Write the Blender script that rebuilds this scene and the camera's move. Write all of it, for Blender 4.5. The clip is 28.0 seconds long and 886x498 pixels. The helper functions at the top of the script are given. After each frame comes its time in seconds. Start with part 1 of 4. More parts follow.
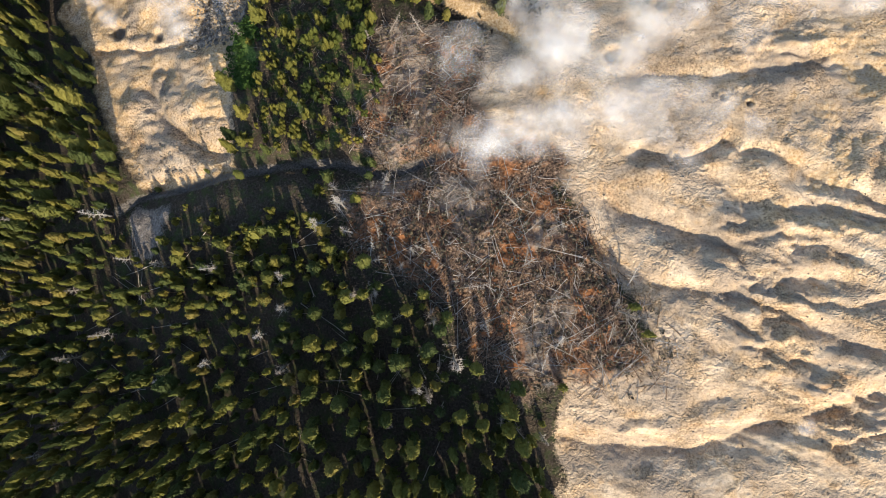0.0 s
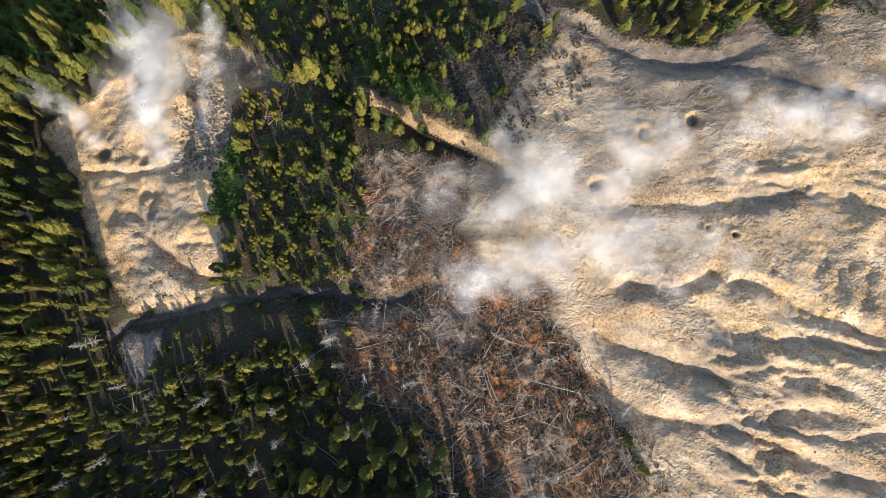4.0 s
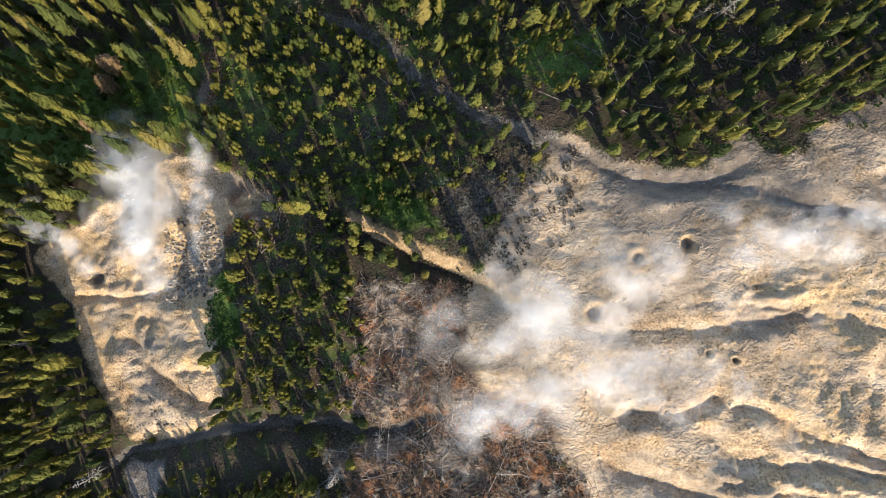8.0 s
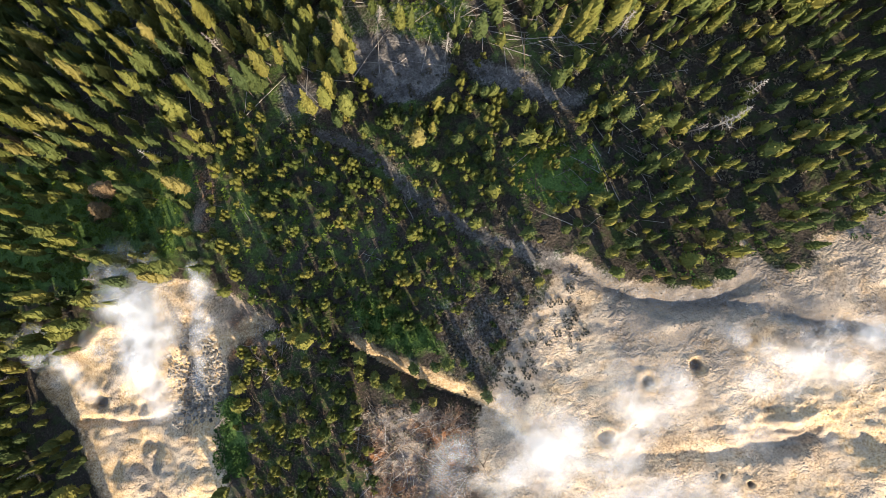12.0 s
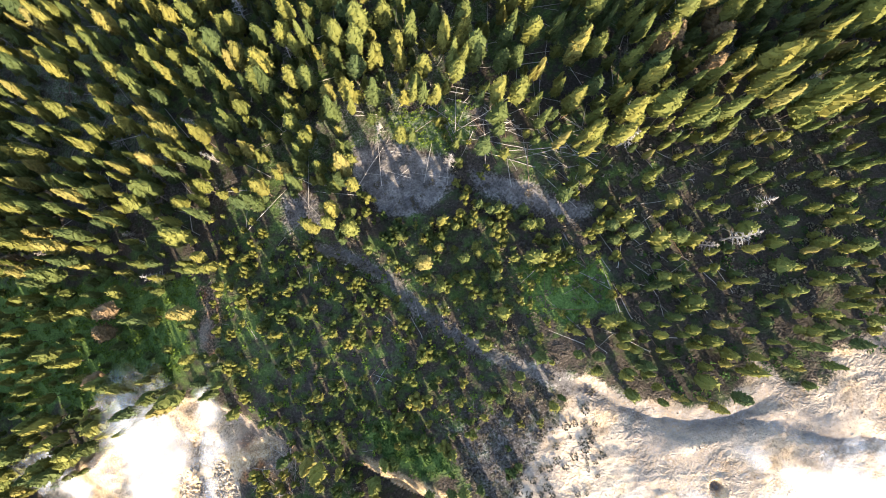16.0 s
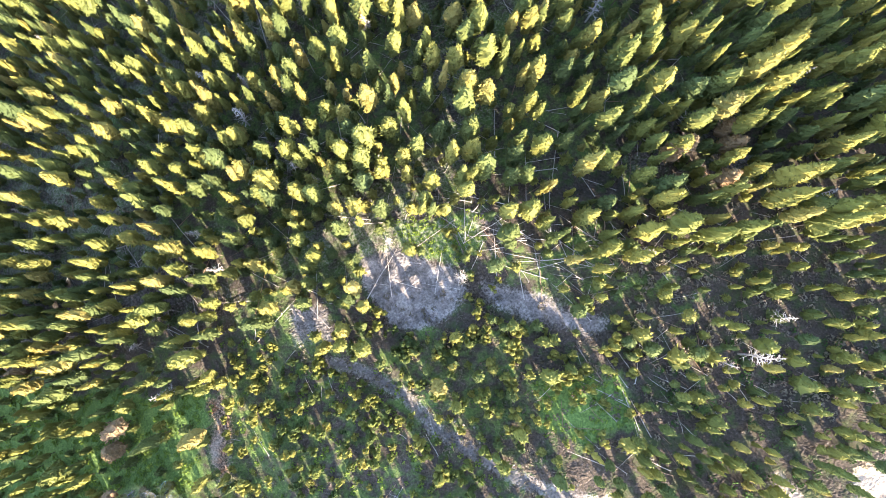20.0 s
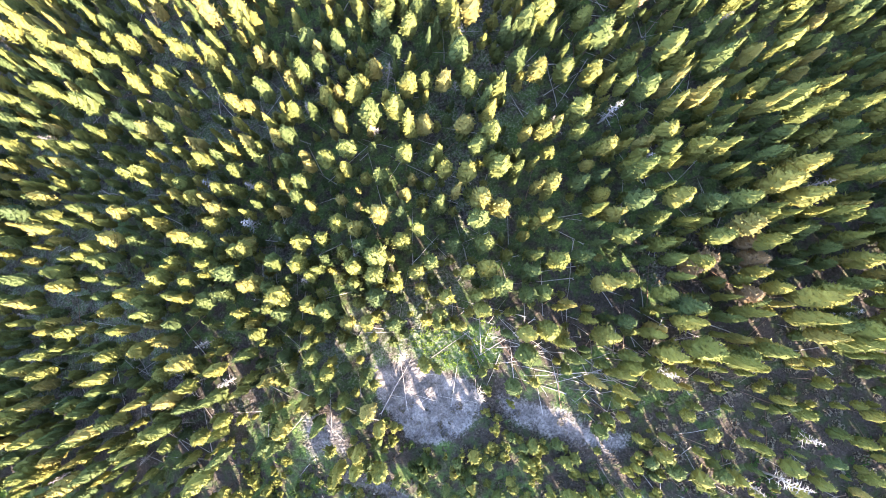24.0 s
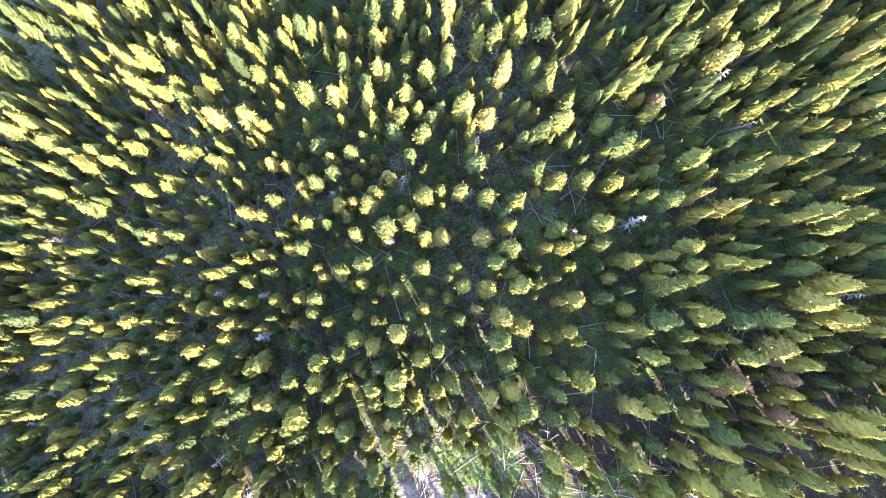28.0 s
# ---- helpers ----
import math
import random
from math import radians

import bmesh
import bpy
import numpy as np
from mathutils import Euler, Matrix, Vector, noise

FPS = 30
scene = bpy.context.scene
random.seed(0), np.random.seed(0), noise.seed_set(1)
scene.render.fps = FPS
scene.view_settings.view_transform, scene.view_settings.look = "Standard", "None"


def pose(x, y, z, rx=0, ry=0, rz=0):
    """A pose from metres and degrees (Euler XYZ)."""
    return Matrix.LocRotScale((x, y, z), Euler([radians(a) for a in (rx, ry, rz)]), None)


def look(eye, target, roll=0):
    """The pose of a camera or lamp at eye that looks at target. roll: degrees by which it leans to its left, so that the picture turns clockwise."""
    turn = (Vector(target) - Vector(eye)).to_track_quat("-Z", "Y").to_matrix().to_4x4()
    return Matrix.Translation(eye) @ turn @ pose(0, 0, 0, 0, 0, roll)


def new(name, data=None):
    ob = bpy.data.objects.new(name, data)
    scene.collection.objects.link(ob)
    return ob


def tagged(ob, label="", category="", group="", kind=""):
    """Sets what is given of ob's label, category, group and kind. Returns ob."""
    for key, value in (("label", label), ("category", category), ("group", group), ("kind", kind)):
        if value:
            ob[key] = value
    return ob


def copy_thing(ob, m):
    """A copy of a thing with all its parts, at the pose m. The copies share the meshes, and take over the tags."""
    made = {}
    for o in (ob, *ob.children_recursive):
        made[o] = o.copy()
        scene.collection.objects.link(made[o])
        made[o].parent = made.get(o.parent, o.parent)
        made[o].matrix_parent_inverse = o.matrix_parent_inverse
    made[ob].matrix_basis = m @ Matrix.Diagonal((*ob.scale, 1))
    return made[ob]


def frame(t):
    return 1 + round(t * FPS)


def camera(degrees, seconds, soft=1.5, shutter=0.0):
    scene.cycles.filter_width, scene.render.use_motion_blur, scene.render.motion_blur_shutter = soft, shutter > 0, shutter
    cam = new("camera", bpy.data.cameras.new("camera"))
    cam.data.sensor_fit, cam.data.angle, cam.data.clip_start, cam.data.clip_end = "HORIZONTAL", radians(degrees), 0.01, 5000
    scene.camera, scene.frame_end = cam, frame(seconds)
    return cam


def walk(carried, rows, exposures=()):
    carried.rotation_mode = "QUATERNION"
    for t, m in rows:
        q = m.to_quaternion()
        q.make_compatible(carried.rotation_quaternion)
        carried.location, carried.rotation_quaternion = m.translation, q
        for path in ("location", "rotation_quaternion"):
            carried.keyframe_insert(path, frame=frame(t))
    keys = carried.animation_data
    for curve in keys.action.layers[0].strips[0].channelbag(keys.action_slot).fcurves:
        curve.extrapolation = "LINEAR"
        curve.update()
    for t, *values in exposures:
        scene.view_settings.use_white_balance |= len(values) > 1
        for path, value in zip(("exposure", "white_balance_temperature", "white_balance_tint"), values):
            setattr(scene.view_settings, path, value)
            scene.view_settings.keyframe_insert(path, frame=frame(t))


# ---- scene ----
cam = camera(70.0, 28.0, soft=0.85)
NOD, LEAN = 3.47, -3.13      # the gimbal's fixed tilt ahead and to the side, from straight down
ROWS = [                    # seconds, x, y, z, heading in degrees
    (0.0, 0.00, 0.00, 117.59, 0.00),
    (2.0, 0.94, 10.60, 118.39, -0.90),
    (4.0, 1.77, 21.19, 119.02, -2.14),
    (6.0, 2.55, 31.72, 119.50, -3.58),
    (8.0, 3.30, 42.15, 119.82, -5.09),
    (10.0, 4.05, 52.45, 120.01, -6.59),
    (12.0, 4.82, 62.61, 120.06, -8.00),
    (14.0, 5.61, 72.62, 120.00, -9.25),
    (16.0, 6.44, 82.48, 119.83, -10.33),
    (18.0, 7.29, 92.21, 119.55, -11.23),
    (20.0, 8.16, 101.82, 119.19, -11.96),
    (22.0, 9.04, 111.36, 118.74, -12.57),
    (24.0, 9.89, 120.86, 118.22, -13.11),
    (26.0, 10.68, 130.39, 117.64, -13.67),
    (28.0, 11.38, 140.00, 117.00, -14.36),
]
walk(cam, [(t, pose(x, y, z, 0, 0, h) @ pose(0, 0, 0, NOD) @ pose(0, 0, 0, 0, LEAN)) for t, x, y, z, h in ROWS],
     exposures=[(0.0, 0.84, 6500, 10), (8.0, 0.96, 6500, 10), (12.0, 1.38, 6500, 10), (15.0, 2.0, 6500, 11), (17.0, 2.58, 6450, 13), (21.0, 3.6, 6250, 18), (25.0, 3.72, 6000, 21), (28.0, 3.8, 5900, 22)])

# ---- light ----
SUN_ELEV, SUN_DIR = 28.0, (0.27, -0.96)
az = math.atan2(SUN_DIR[1], SUN_DIR[0])
to_sun = Vector((math.cos(az) * math.cos(radians(SUN_ELEV)), math.sin(az) * math.cos(radians(SUN_ELEV)), math.sin(radians(SUN_ELEV))))
world = bpy.data.worlds.new("sky")
world.use_nodes = True
scene.world = world
wn = world.node_tree.nodes
sky = wn.new("ShaderNodeTexSky")
sky.sky_type, sky.sun_disc = "NISHITA", False
sky.sun_elevation, sky.sun_rotation = radians(SUN_ELEV), math.pi / 2 - az
world.node_tree.links.new(sky.outputs[0], wn["Background"].inputs[0])
wn["Background"].inputs[1].default_value = 0.15
sun_data = bpy.data.lights.new("sun", "SUN")
sun_data.energy, sun_data.angle, sun_data.color = 4.3, radians(0.53), (1.0, 0.86, 0.66)
sun = new("sun", sun_data)
sun.matrix_world = look(to_sun * 500, (0, 0, 0))


# ---- materials ----
def material(name, rough=0.9):
    m = bpy.data.materials.new(name)
    m.use_nodes = True
    b = m.node_tree.nodes["Principled BSDF"]
    b.inputs["Roughness"].default_value = rough
    b.inputs["Specular IOR Level"].default_value = 0.2
    return m, m.node_tree.nodes, m.node_tree.links, b


def noise_node(n, l, vec, scale, detail=4.0, rough=0.6, warp=0.0):
    t = n.new("ShaderNodeTexNoise")
    t.inputs["Scale"].default_value, t.inputs["Detail"].default_value = scale, detail
    t.inputs["Roughness"].default_value, t.inputs["Distortion"].default_value = rough, warp
    l.new(vec, t.inputs["Vector"])
    return t.outputs["Fac"]


def ramp(n, l, fac, stops):
    r = n.new("ShaderNodeValToRGB")
    e = r.color_ramp.elements
    while len(e) < len(stops):
        e.new(0.5)
    for k, (p, c) in zip(e, stops):
        k.position, k.color = p, (*c, 1) if len(c) == 3 else c
    l.new(fac, r.inputs[0])
    return r.outputs[0]


def mix(n, l, fac, a, b, kind="MIX"):
    m = n.new("ShaderNodeMix")
    m.data_type, m.blend_type = "RGBA", kind
    for value, k in ((fac, 0), (a, 6), (b, 7)):
        if isinstance(value, (int, float)):
            m.inputs[k].default_value = value
        elif isinstance(value, tuple):
            m.inputs[k].default_value = (*value, 1)
        else:
            l.new(value, m.inputs[k])
    return m.outputs[2]


def maths(n, l, op, a, b=0.0, c=0.0, clamp=False):
    m = n.new("ShaderNodeMath")
    m.operation, m.use_clamp = op, clamp
    for k, value in enumerate((a, b, c)):
        if isinstance(value, (int, float)):
            m.inputs[k].default_value = value
        else:
            l.new(value, m.inputs[k])
    return m.outputs[0]


def broken(n, l, mask, nz, width=0.5):
    """A mask whose edge is broken up by a noise."""
    s = maths(n, l, "MULTIPLY_ADD", maths(n, l, "SUBTRACT", nz, 0.5), 1.6, mask)
    return maths(n, l, "MULTIPLY_ADD", maths(n, l, "SUBTRACT", s, 0.5), 1.0 / width, 0.5, clamp=True)


def ground_material():
    m, n, l, b = material("ground", 0.95)
    geo = n.new("ShaderNodeNewGeometry").outputs["Position"]
    att = {}
    for name in ("kind_a", "kind_b"):
        a = n.new("ShaderNodeAttribute")
        a.attribute_name = name
        s = n.new("ShaderNodeSeparateColor")
        l.new(a.outputs["Color"], s.inputs[0])
        att[name] = s.outputs
    mapping = n.new("ShaderNodeMapping")
    mapping.inputs["Rotation"].default_value = (0, 0, radians(14))
    mapping.inputs["Scale"].default_value = (0.35, 1.0, 1.0)
    l.new(geo, mapping.inputs[0])
    big = noise_node(n, l, geo, 0.09, 5)
    mid = noise_node(n, l, geo, 0.45, 6, 0.65)
    fine = noise_node(n, l, geo, 2.6, 6, 0.7)
    grit = noise_node(n, l, geo, 9.0, 4, 0.7)
    flow = noise_node(n, l, mapping.outputs[0], 0.35, 6, 0.65, 0.6)
    specks = ramp(n, l, grit, [(0.36, (0.30, 0.29, 0.28)), (0.47, (0.85, 0.85, 0.85)), (0.62, (1.1, 1.1, 1.1))])
    litter = ramp(n, l, fine, [(0.3, (0.014, 0.011, 0.008)), (0.46, (0.038, 0.030, 0.021)), (0.58, (0.060, 0.047, 0.036)), (0.72, (0.12, 0.095, 0.072))])
    litter = mix(n, l, ramp(n, l, mid, [(0.48, (0, 0, 0)), (0.64, (0.9, 0.9, 0.9))]), litter, (0.035, 0.05, 0.016))
    crust = ramp(n, l, flow, [(0.26, (0.26, 0.24, 0.215)), (0.38, (0.41, 0.365, 0.30)), (0.50, (0.55, 0.48, 0.375)), (0.60, (0.68, 0.61, 0.49)), (0.74, (0.76, 0.70, 0.59))])
    crust = mix(n, l, ramp(n, l, mid, [(0.52, (0, 0, 0)), (0.66, (0.6, 0.6, 0.6))]), crust, (0.47, 0.35, 0.20))
    crust = mix(n, l, ramp(n, l, big, [(0.47, (0, 0, 0)), (0.60, (0.75, 0.75, 0.75))]), crust, (0.31, 0.285, 0.25))
    rusty = noise_node(n, l, geo, 0.16, 6, 0.7, 1.2)
    crust = mix(n, l, ramp(n, l, rusty, [(0.60, (0, 0, 0)), (0.72, (0.6, 0.6, 0.6))]), crust, (0.42, 0.27, 0.16))
    gravel = noise_node(n, l, geo, 0.7, 4, 0.6, 0.5)
    crust = mix(n, l, ramp(n, l, gravel, [(0.5, (0.1, 0.1, 0.1)), (0.66, (0.9, 0.9, 0.9))]), crust, mix(n, l, 1.0, crust, specks, "MULTIPLY"))
    crust = mix(n, l, 0.9, crust, ramp(n, l, fine, [(0.32, (0.58, 0.57, 0.56)), (0.46, (0.92, 0.92, 0.92)), (0.64, (1.14, 1.13, 1.11))]), "MULTIPLY")
    rugged = noise_node(n, l, geo, 0.16, 4, 0.6, 0.6)
    crust = mix(n, l, ramp(n, l, rugged, [(0.48, (0, 0, 0)), (0.60, (0.75, 0.75, 0.75))]), crust, mix(n, l, 1.0, crust, ramp(n, l, fine, [(0.38, (0.42, 0.36, 0.29)), (0.56, (1.0, 0.92, 0.78))]), "MULTIPLY"))
    crust = mix(n, l, 1.0, crust, (0.88, 0.775, 0.68), "MULTIPLY")
    debris = ramp(n, l, fine, [(0.34, (0.018, 0.012, 0.009)), (0.47, (0.075, 0.048, 0.032)), (0.58, (0.22, 0.145, 0.095)), (0.72, (0.46, 0.34, 0.24))])
    patch = noise_node(n, l, geo, 0.2, 4, 0.6, 0.8)
    debris = mix(n, l, ramp(n, l, patch, [(0.50, (0, 0, 0)), (0.60, (0.8, 0.8, 0.8))]), debris,
                 ramp(n, l, fine, [(0.3, (0.09, 0.03, 0.012)), (0.6, (0.34, 0.14, 0.05))]))
    debris = mix(n, l, ramp(n, l, big, [(0.50, (0, 0, 0)), (0.60, (0.7, 0.7, 0.7))]), debris, mix(n, l, 1.0, (0.30, 0.255, 0.205), specks, "MULTIPLY"))
    grass = ramp(n, l, fine, [(0.3, (0.026, 0.05, 0.012)), (0.55, (0.09, 0.14, 0.03)), (0.75, (0.18, 0.21, 0.07))])
    grey = ramp(n, l, mid, [(0.3, (0.08, 0.07, 0.062)), (0.5, (0.165, 0.145, 0.128)), (0.7, (0.29, 0.26, 0.23))])
    grey = mix(n, l, 0.8, grey, ramp(n, l, fine, [(0.34, (0.35, 0.35, 0.35)), (0.62, (1.15, 1.15, 1.15))]), "MULTIPLY")
    ochre = ramp(n, l, fine, [(0.3, (0.24, 0.14, 0.06)), (0.5, (0.46, 0.32, 0.17)), (0.7, (0.62, 0.50, 0.35))])
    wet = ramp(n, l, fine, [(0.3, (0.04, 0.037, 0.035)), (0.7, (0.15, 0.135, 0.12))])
    colour = litter
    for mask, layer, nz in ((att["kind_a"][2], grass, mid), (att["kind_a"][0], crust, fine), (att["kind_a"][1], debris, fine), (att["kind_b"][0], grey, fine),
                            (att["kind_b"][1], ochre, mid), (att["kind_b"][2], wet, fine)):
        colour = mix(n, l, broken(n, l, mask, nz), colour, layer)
    colour = mix(n, l, 0.2, colour, ramp(n, l, grit, [(0.3, (0.35, 0.35, 0.35)), (0.55, (1, 1, 1))]), "MULTIPLY")
    l.new(colour, b.inputs["Base Color"])
    bump = n.new("ShaderNodeBump")
    bump.inputs["Strength"].default_value, bump.inputs["Distance"].default_value = 1.0, 0.14
    lumps = noise_node(n, l, geo, 0.9, 2, 0.5, 0.4)
    pebbles = noise_node(n, l, geo, 3.2, 1, 0.5)
    rough_here = ramp(n, l, noise_node(n, l, geo, 0.13, 3, 0.6), [(0.40, (0.25, 0.25, 0.25)), (0.60, (1.2, 1.2, 1.2))])
    fold = maths(n, l, "ABSOLUTE", maths(n, l, "SUBTRACT", lumps, 0.5))
    relief = maths(n, l, "MULTIPLY", maths(n, l, "MULTIPLY_ADD", fold, 4.0, pebbles), rough_here)
    l.new(relief, bump.inputs["Height"])
    l.new(bump.outputs[0], b.inputs["Normal"])
    return m


def foliage_material(name, stops, per_tree=None):
    """Needles: each tuft differs a little, each tree more. per_tree: an attribute in place of the object's own random number."""
    m, n, l, b = material(name, 0.75)
    geo = n.new("ShaderNodeNewGeometry")
    if per_tree:
        a = n.new("ShaderNodeAttribute")
        a.attribute_name = per_tree
        tree = a.outputs["Fac"]
    else:
        tree = n.new("ShaderNodeObjectInfo").outputs["Random"]
    base = ramp(n, l, tree, stops)
    tuft = ramp(n, l, geo.outputs["Random Per Island"], [(0.0, (0.68, 0.72, 0.66)), (0.6, (1, 1, 1)), (1.0, (1.12, 1.08, 0.96))])
    colour = mix(n, l, 1.0, base, tuft, "MULTIPLY")
    fine = noise_node(n, l, geo.outputs["Position"], 5.0, 3, 0.7)
    colour = mix(n, l, 0.3, colour, ramp(n, l, fine, [(0.3, (0.45, 0.45, 0.45)), (0.65, (1.25, 1.25, 1.2))]), "MULTIPLY")
    l.new(colour, b.inputs["Base Color"])
    bump = n.new("ShaderNodeBump")
    bump.inputs["Strength"].default_value, bump.inputs["Distance"].default_value = 1.0, 0.15
    l.new(noise_node(n, l, geo.outputs["Position"], 4.0, 1, 0.5), bump.inputs["Height"])
    l.new(bump.outputs[0], b.inputs["Normal"])
    thin, blend = n.new("ShaderNodeBsdfTranslucent"), n.new("ShaderNodeMixShader")
    blend.inputs[0].default_value = 0.2
    l.new(mix(n, l, 1.0, colour, (1.12, 1.2, 0.7), "MULTIPLY"), thin.inputs["Color"])
    l.new(b.outputs[0], blend.inputs[1]), l.new(thin.outputs[0], blend.inputs[2])
    l.new(blend.outputs[0], n["Material Output"].inputs[0])
    return m


def wood_material(name, dark, pale):
    m, n, l, b = material(name, 0.85)
    geo = n.new("ShaderNodeNewGeometry").outputs["Position"]
    rnd = n.new("ShaderNodeObjectInfo").outputs["Random"]
    grain = noise_node(n, l, geo, 4.0, 5, 0.7)
    c = ramp(n, l, grain, [(0.3, dark), (0.7, pale)])
    c = mix(n, l, 1.0, c, ramp(n, l, rnd, [(0, (0.65, 0.6, 0.55)), (1, (1.15, 1.15, 1.15))]), "MULTIPLY")
    l.new(c, b.inputs["Base Color"])
    return m


def steam_material():
    m, n, l, b = material("steam", 1.0)
    out = n["Material Output"]
    n.remove(b)
    geo = n.new("ShaderNodeNewGeometry").outputs["Position"]
    a = n.new("ShaderNodeAttribute")
    a.attribute_name = "thickness"
    nz = noise_node(n, l, geo, 0.22, 7, 0.58, 0.5)
    lump = maths(n, l, "MULTIPLY_ADD", maths(n, l, "SUBTRACT", nz, 0.40), 3.2, 0.15, clamp=True)
    alpha = maths(n, l, "MULTIPLY", maths(n, l, "MULTIPLY", lump, a.outputs["Fac"]), 0.29, clamp=True)
    d = n.new("ShaderNodeBsdfDiffuse")
    d.inputs["Color"].default_value = (0.97, 0.97, 0.97, 1)
    t = n.new("ShaderNodeBsdfTranslucent")
    t.inputs["Color"].default_value = (0.97, 0.97, 0.97, 1)
    both, clear, final = n.new("ShaderNodeMixShader"), n.new("ShaderNodeBsdfTransparent"), n.new("ShaderNodeMixShader")
    both.inputs[0].default_value = 0.5
    l.new(d.outputs[0], both.inputs[1]), l.new(t.outputs[0], both.inputs[2])
    l.new(alpha, final.inputs[0]), l.new(clear.outputs[0], final.inputs[1]), l.new(both.outputs[0], final.inputs[2])
    l.new(final.outputs[0], out.inputs[0])
    return m


GROUND = ground_material()
GREENS = [(0.0, (0.050, 0.070, 0.024)), (0.3, (0.088, 0.104, 0.028)), (0.6, (0.146, 0.146, 0.034)), (0.85, (0.178, 0.160, 0.037)), (1.0, (0.200, 0.163, 0.050))]
NEEDLES = foliage_material("needles", GREENS)
NEEDLES_FAR = foliage_material("needles_of_the_forest", GREENS, "tint")
YOUNG = foliage_material("young_needles", [(0.0, (0.035, 0.055, 0.014)), (0.5, (0.095, 0.108, 0.022)), (1.0, (0.175, 0.155, 0.034))])
BUSH = foliage_material("bush_leaves", [(0.0, (0.025, 0.06, 0.012)), (1.0, (0.05, 0.10, 0.02))])
RUST = foliage_material("dead_needles", [(0.0, (0.15, 0.10, 0.05)), (1.0, (0.24, 0.16, 0.09))])
BARK = wood_material("bark", (0.06, 0.045, 0.033), (0.17, 0.13, 0.10))
GREYWOOD = wood_material("weathered_wood", (0.13, 0.115, 0.10), (0.46, 0.42, 0.37))
BROWNWOOD = wood_material("fallen_wood", (0.09, 0.058, 0.038), (0.36, 0.25, 0.17))
STEAM = steam_material()


# ---- the lie of the land ----
RNG = np.random.default_rng(7)
TABLE = RNG.random((256, 256))


def value_noise(x, y):
    xi, yi = np.floor(x).astype(int), np.floor(y).astype(int)
    u, v = x - xi, y - yi
    u, v = u * u * (3 - 2 * u), v * v * (3 - 2 * v)
    a, b_ = TABLE[xi % 256, yi % 256], TABLE[(xi + 1) % 256, yi % 256]
    c, d = TABLE[xi % 256, (yi + 1) % 256], TABLE[(xi + 1) % 256, (yi + 1) % 256]
    return (a * (1 - u) + b_ * u) * (1 - v) + (c * (1 - u) + d * u) * v


def fbm(x, y, size, octaves=4, gain=0.5):
    total, amp, norm = 0.0, 1.0, 0.0
    for k in range(octaves):
        f = 2.0 ** k / size
        total = total + amp * value_noise(x * f + 17.3 * k + 91.7, y * f - 9.1 * k + 53.9)
        norm += amp
        amp *= gain
    return total / norm


def ridged(x, y, size, octaves=4, gain=0.3):
    total, amp, norm = 0.0, 1.0, 0.0
    for k in range(octaves):
        f = 2.0 ** k / size
        total = total + amp * (1 - np.abs(2 * value_noise(x * f + 31.1 * k + 11.7, y * f + 7.7 * k + 71.2) - 1))
        norm += amp
        amp *= gain
    return total / norm


def billow(x, y, size, octaves=3, gain=0.3):
    """Rounded swells between sharp creases, 0 in a crease."""
    return 1 - ridged(x, y, size, octaves, gain)


def smooth(a, b_, x):
    t = np.clip((x - a) / (b_ - a), 0, 1)
    return t * t * (3 - 2 * t)


def to_line(x, y, line):
    """Distance to a polyline, the side (positive: left of its way) and how far along it, 0 to 1."""
    best, side, along = np.full(x.shape, 1e9), np.zeros(x.shape), np.zeros(x.shape)
    for k, ((ax, ay), (bx, by)) in enumerate(zip(line, line[1:])):
        dx, dy = bx - ax, by - ay
        t = np.clip(((x - ax) * dx + (y - ay) * dy) / (dx * dx + dy * dy), 0, 1)
        d = np.hypot(x - ax - t * dx, y - ay - t * dy)
        near = d < best
        side = np.where(near, np.sign(dx * (y - ay) - dy * (x - ax)), side)
        along = np.where(near, (k + t) / (len(line) - 1), along)
        best = np.where(near, d, best)
    return best, side, along


WOBBLES = []


def wobble(x, y):
    """The wobble of all edges at these places, kept for the next call with the same arrays."""
    for kept in WOBBLES:
        if kept[0] is x and kept[1] is y:
            return kept[2], kept[3]
    found = (x, y, (fbm(x, y, 5.0, 3) - 0.5) * 2.4, (fbm(x + 200, y, 5.0, 3) - 0.5) * 2.4)
    WOBBLES[:] = [found] + WOBBLES[:1]
    return found[2], found[3]


def area(x, y, line, soft=1.0, wob=1.6):
    """1 inside a polygon, 0 outside, with a wobbling edge."""
    wx, wy = wobble(x, y)
    x, y = x + wob * wx, y + wob * wy
    inside = np.zeros(x.shape, bool)
    for (ax, ay), (bx, by) in zip(line, line[1:] + line[:1]):
        if ay != by:
            inside ^= ((ay > y) != (by > y)) & (x < (bx - ax) * (y - ay) / (by - ay) + ax)
    d = to_line(x, y, line + line[:1])[0]
    return smooth(-soft, soft, np.where(inside, d, -d))


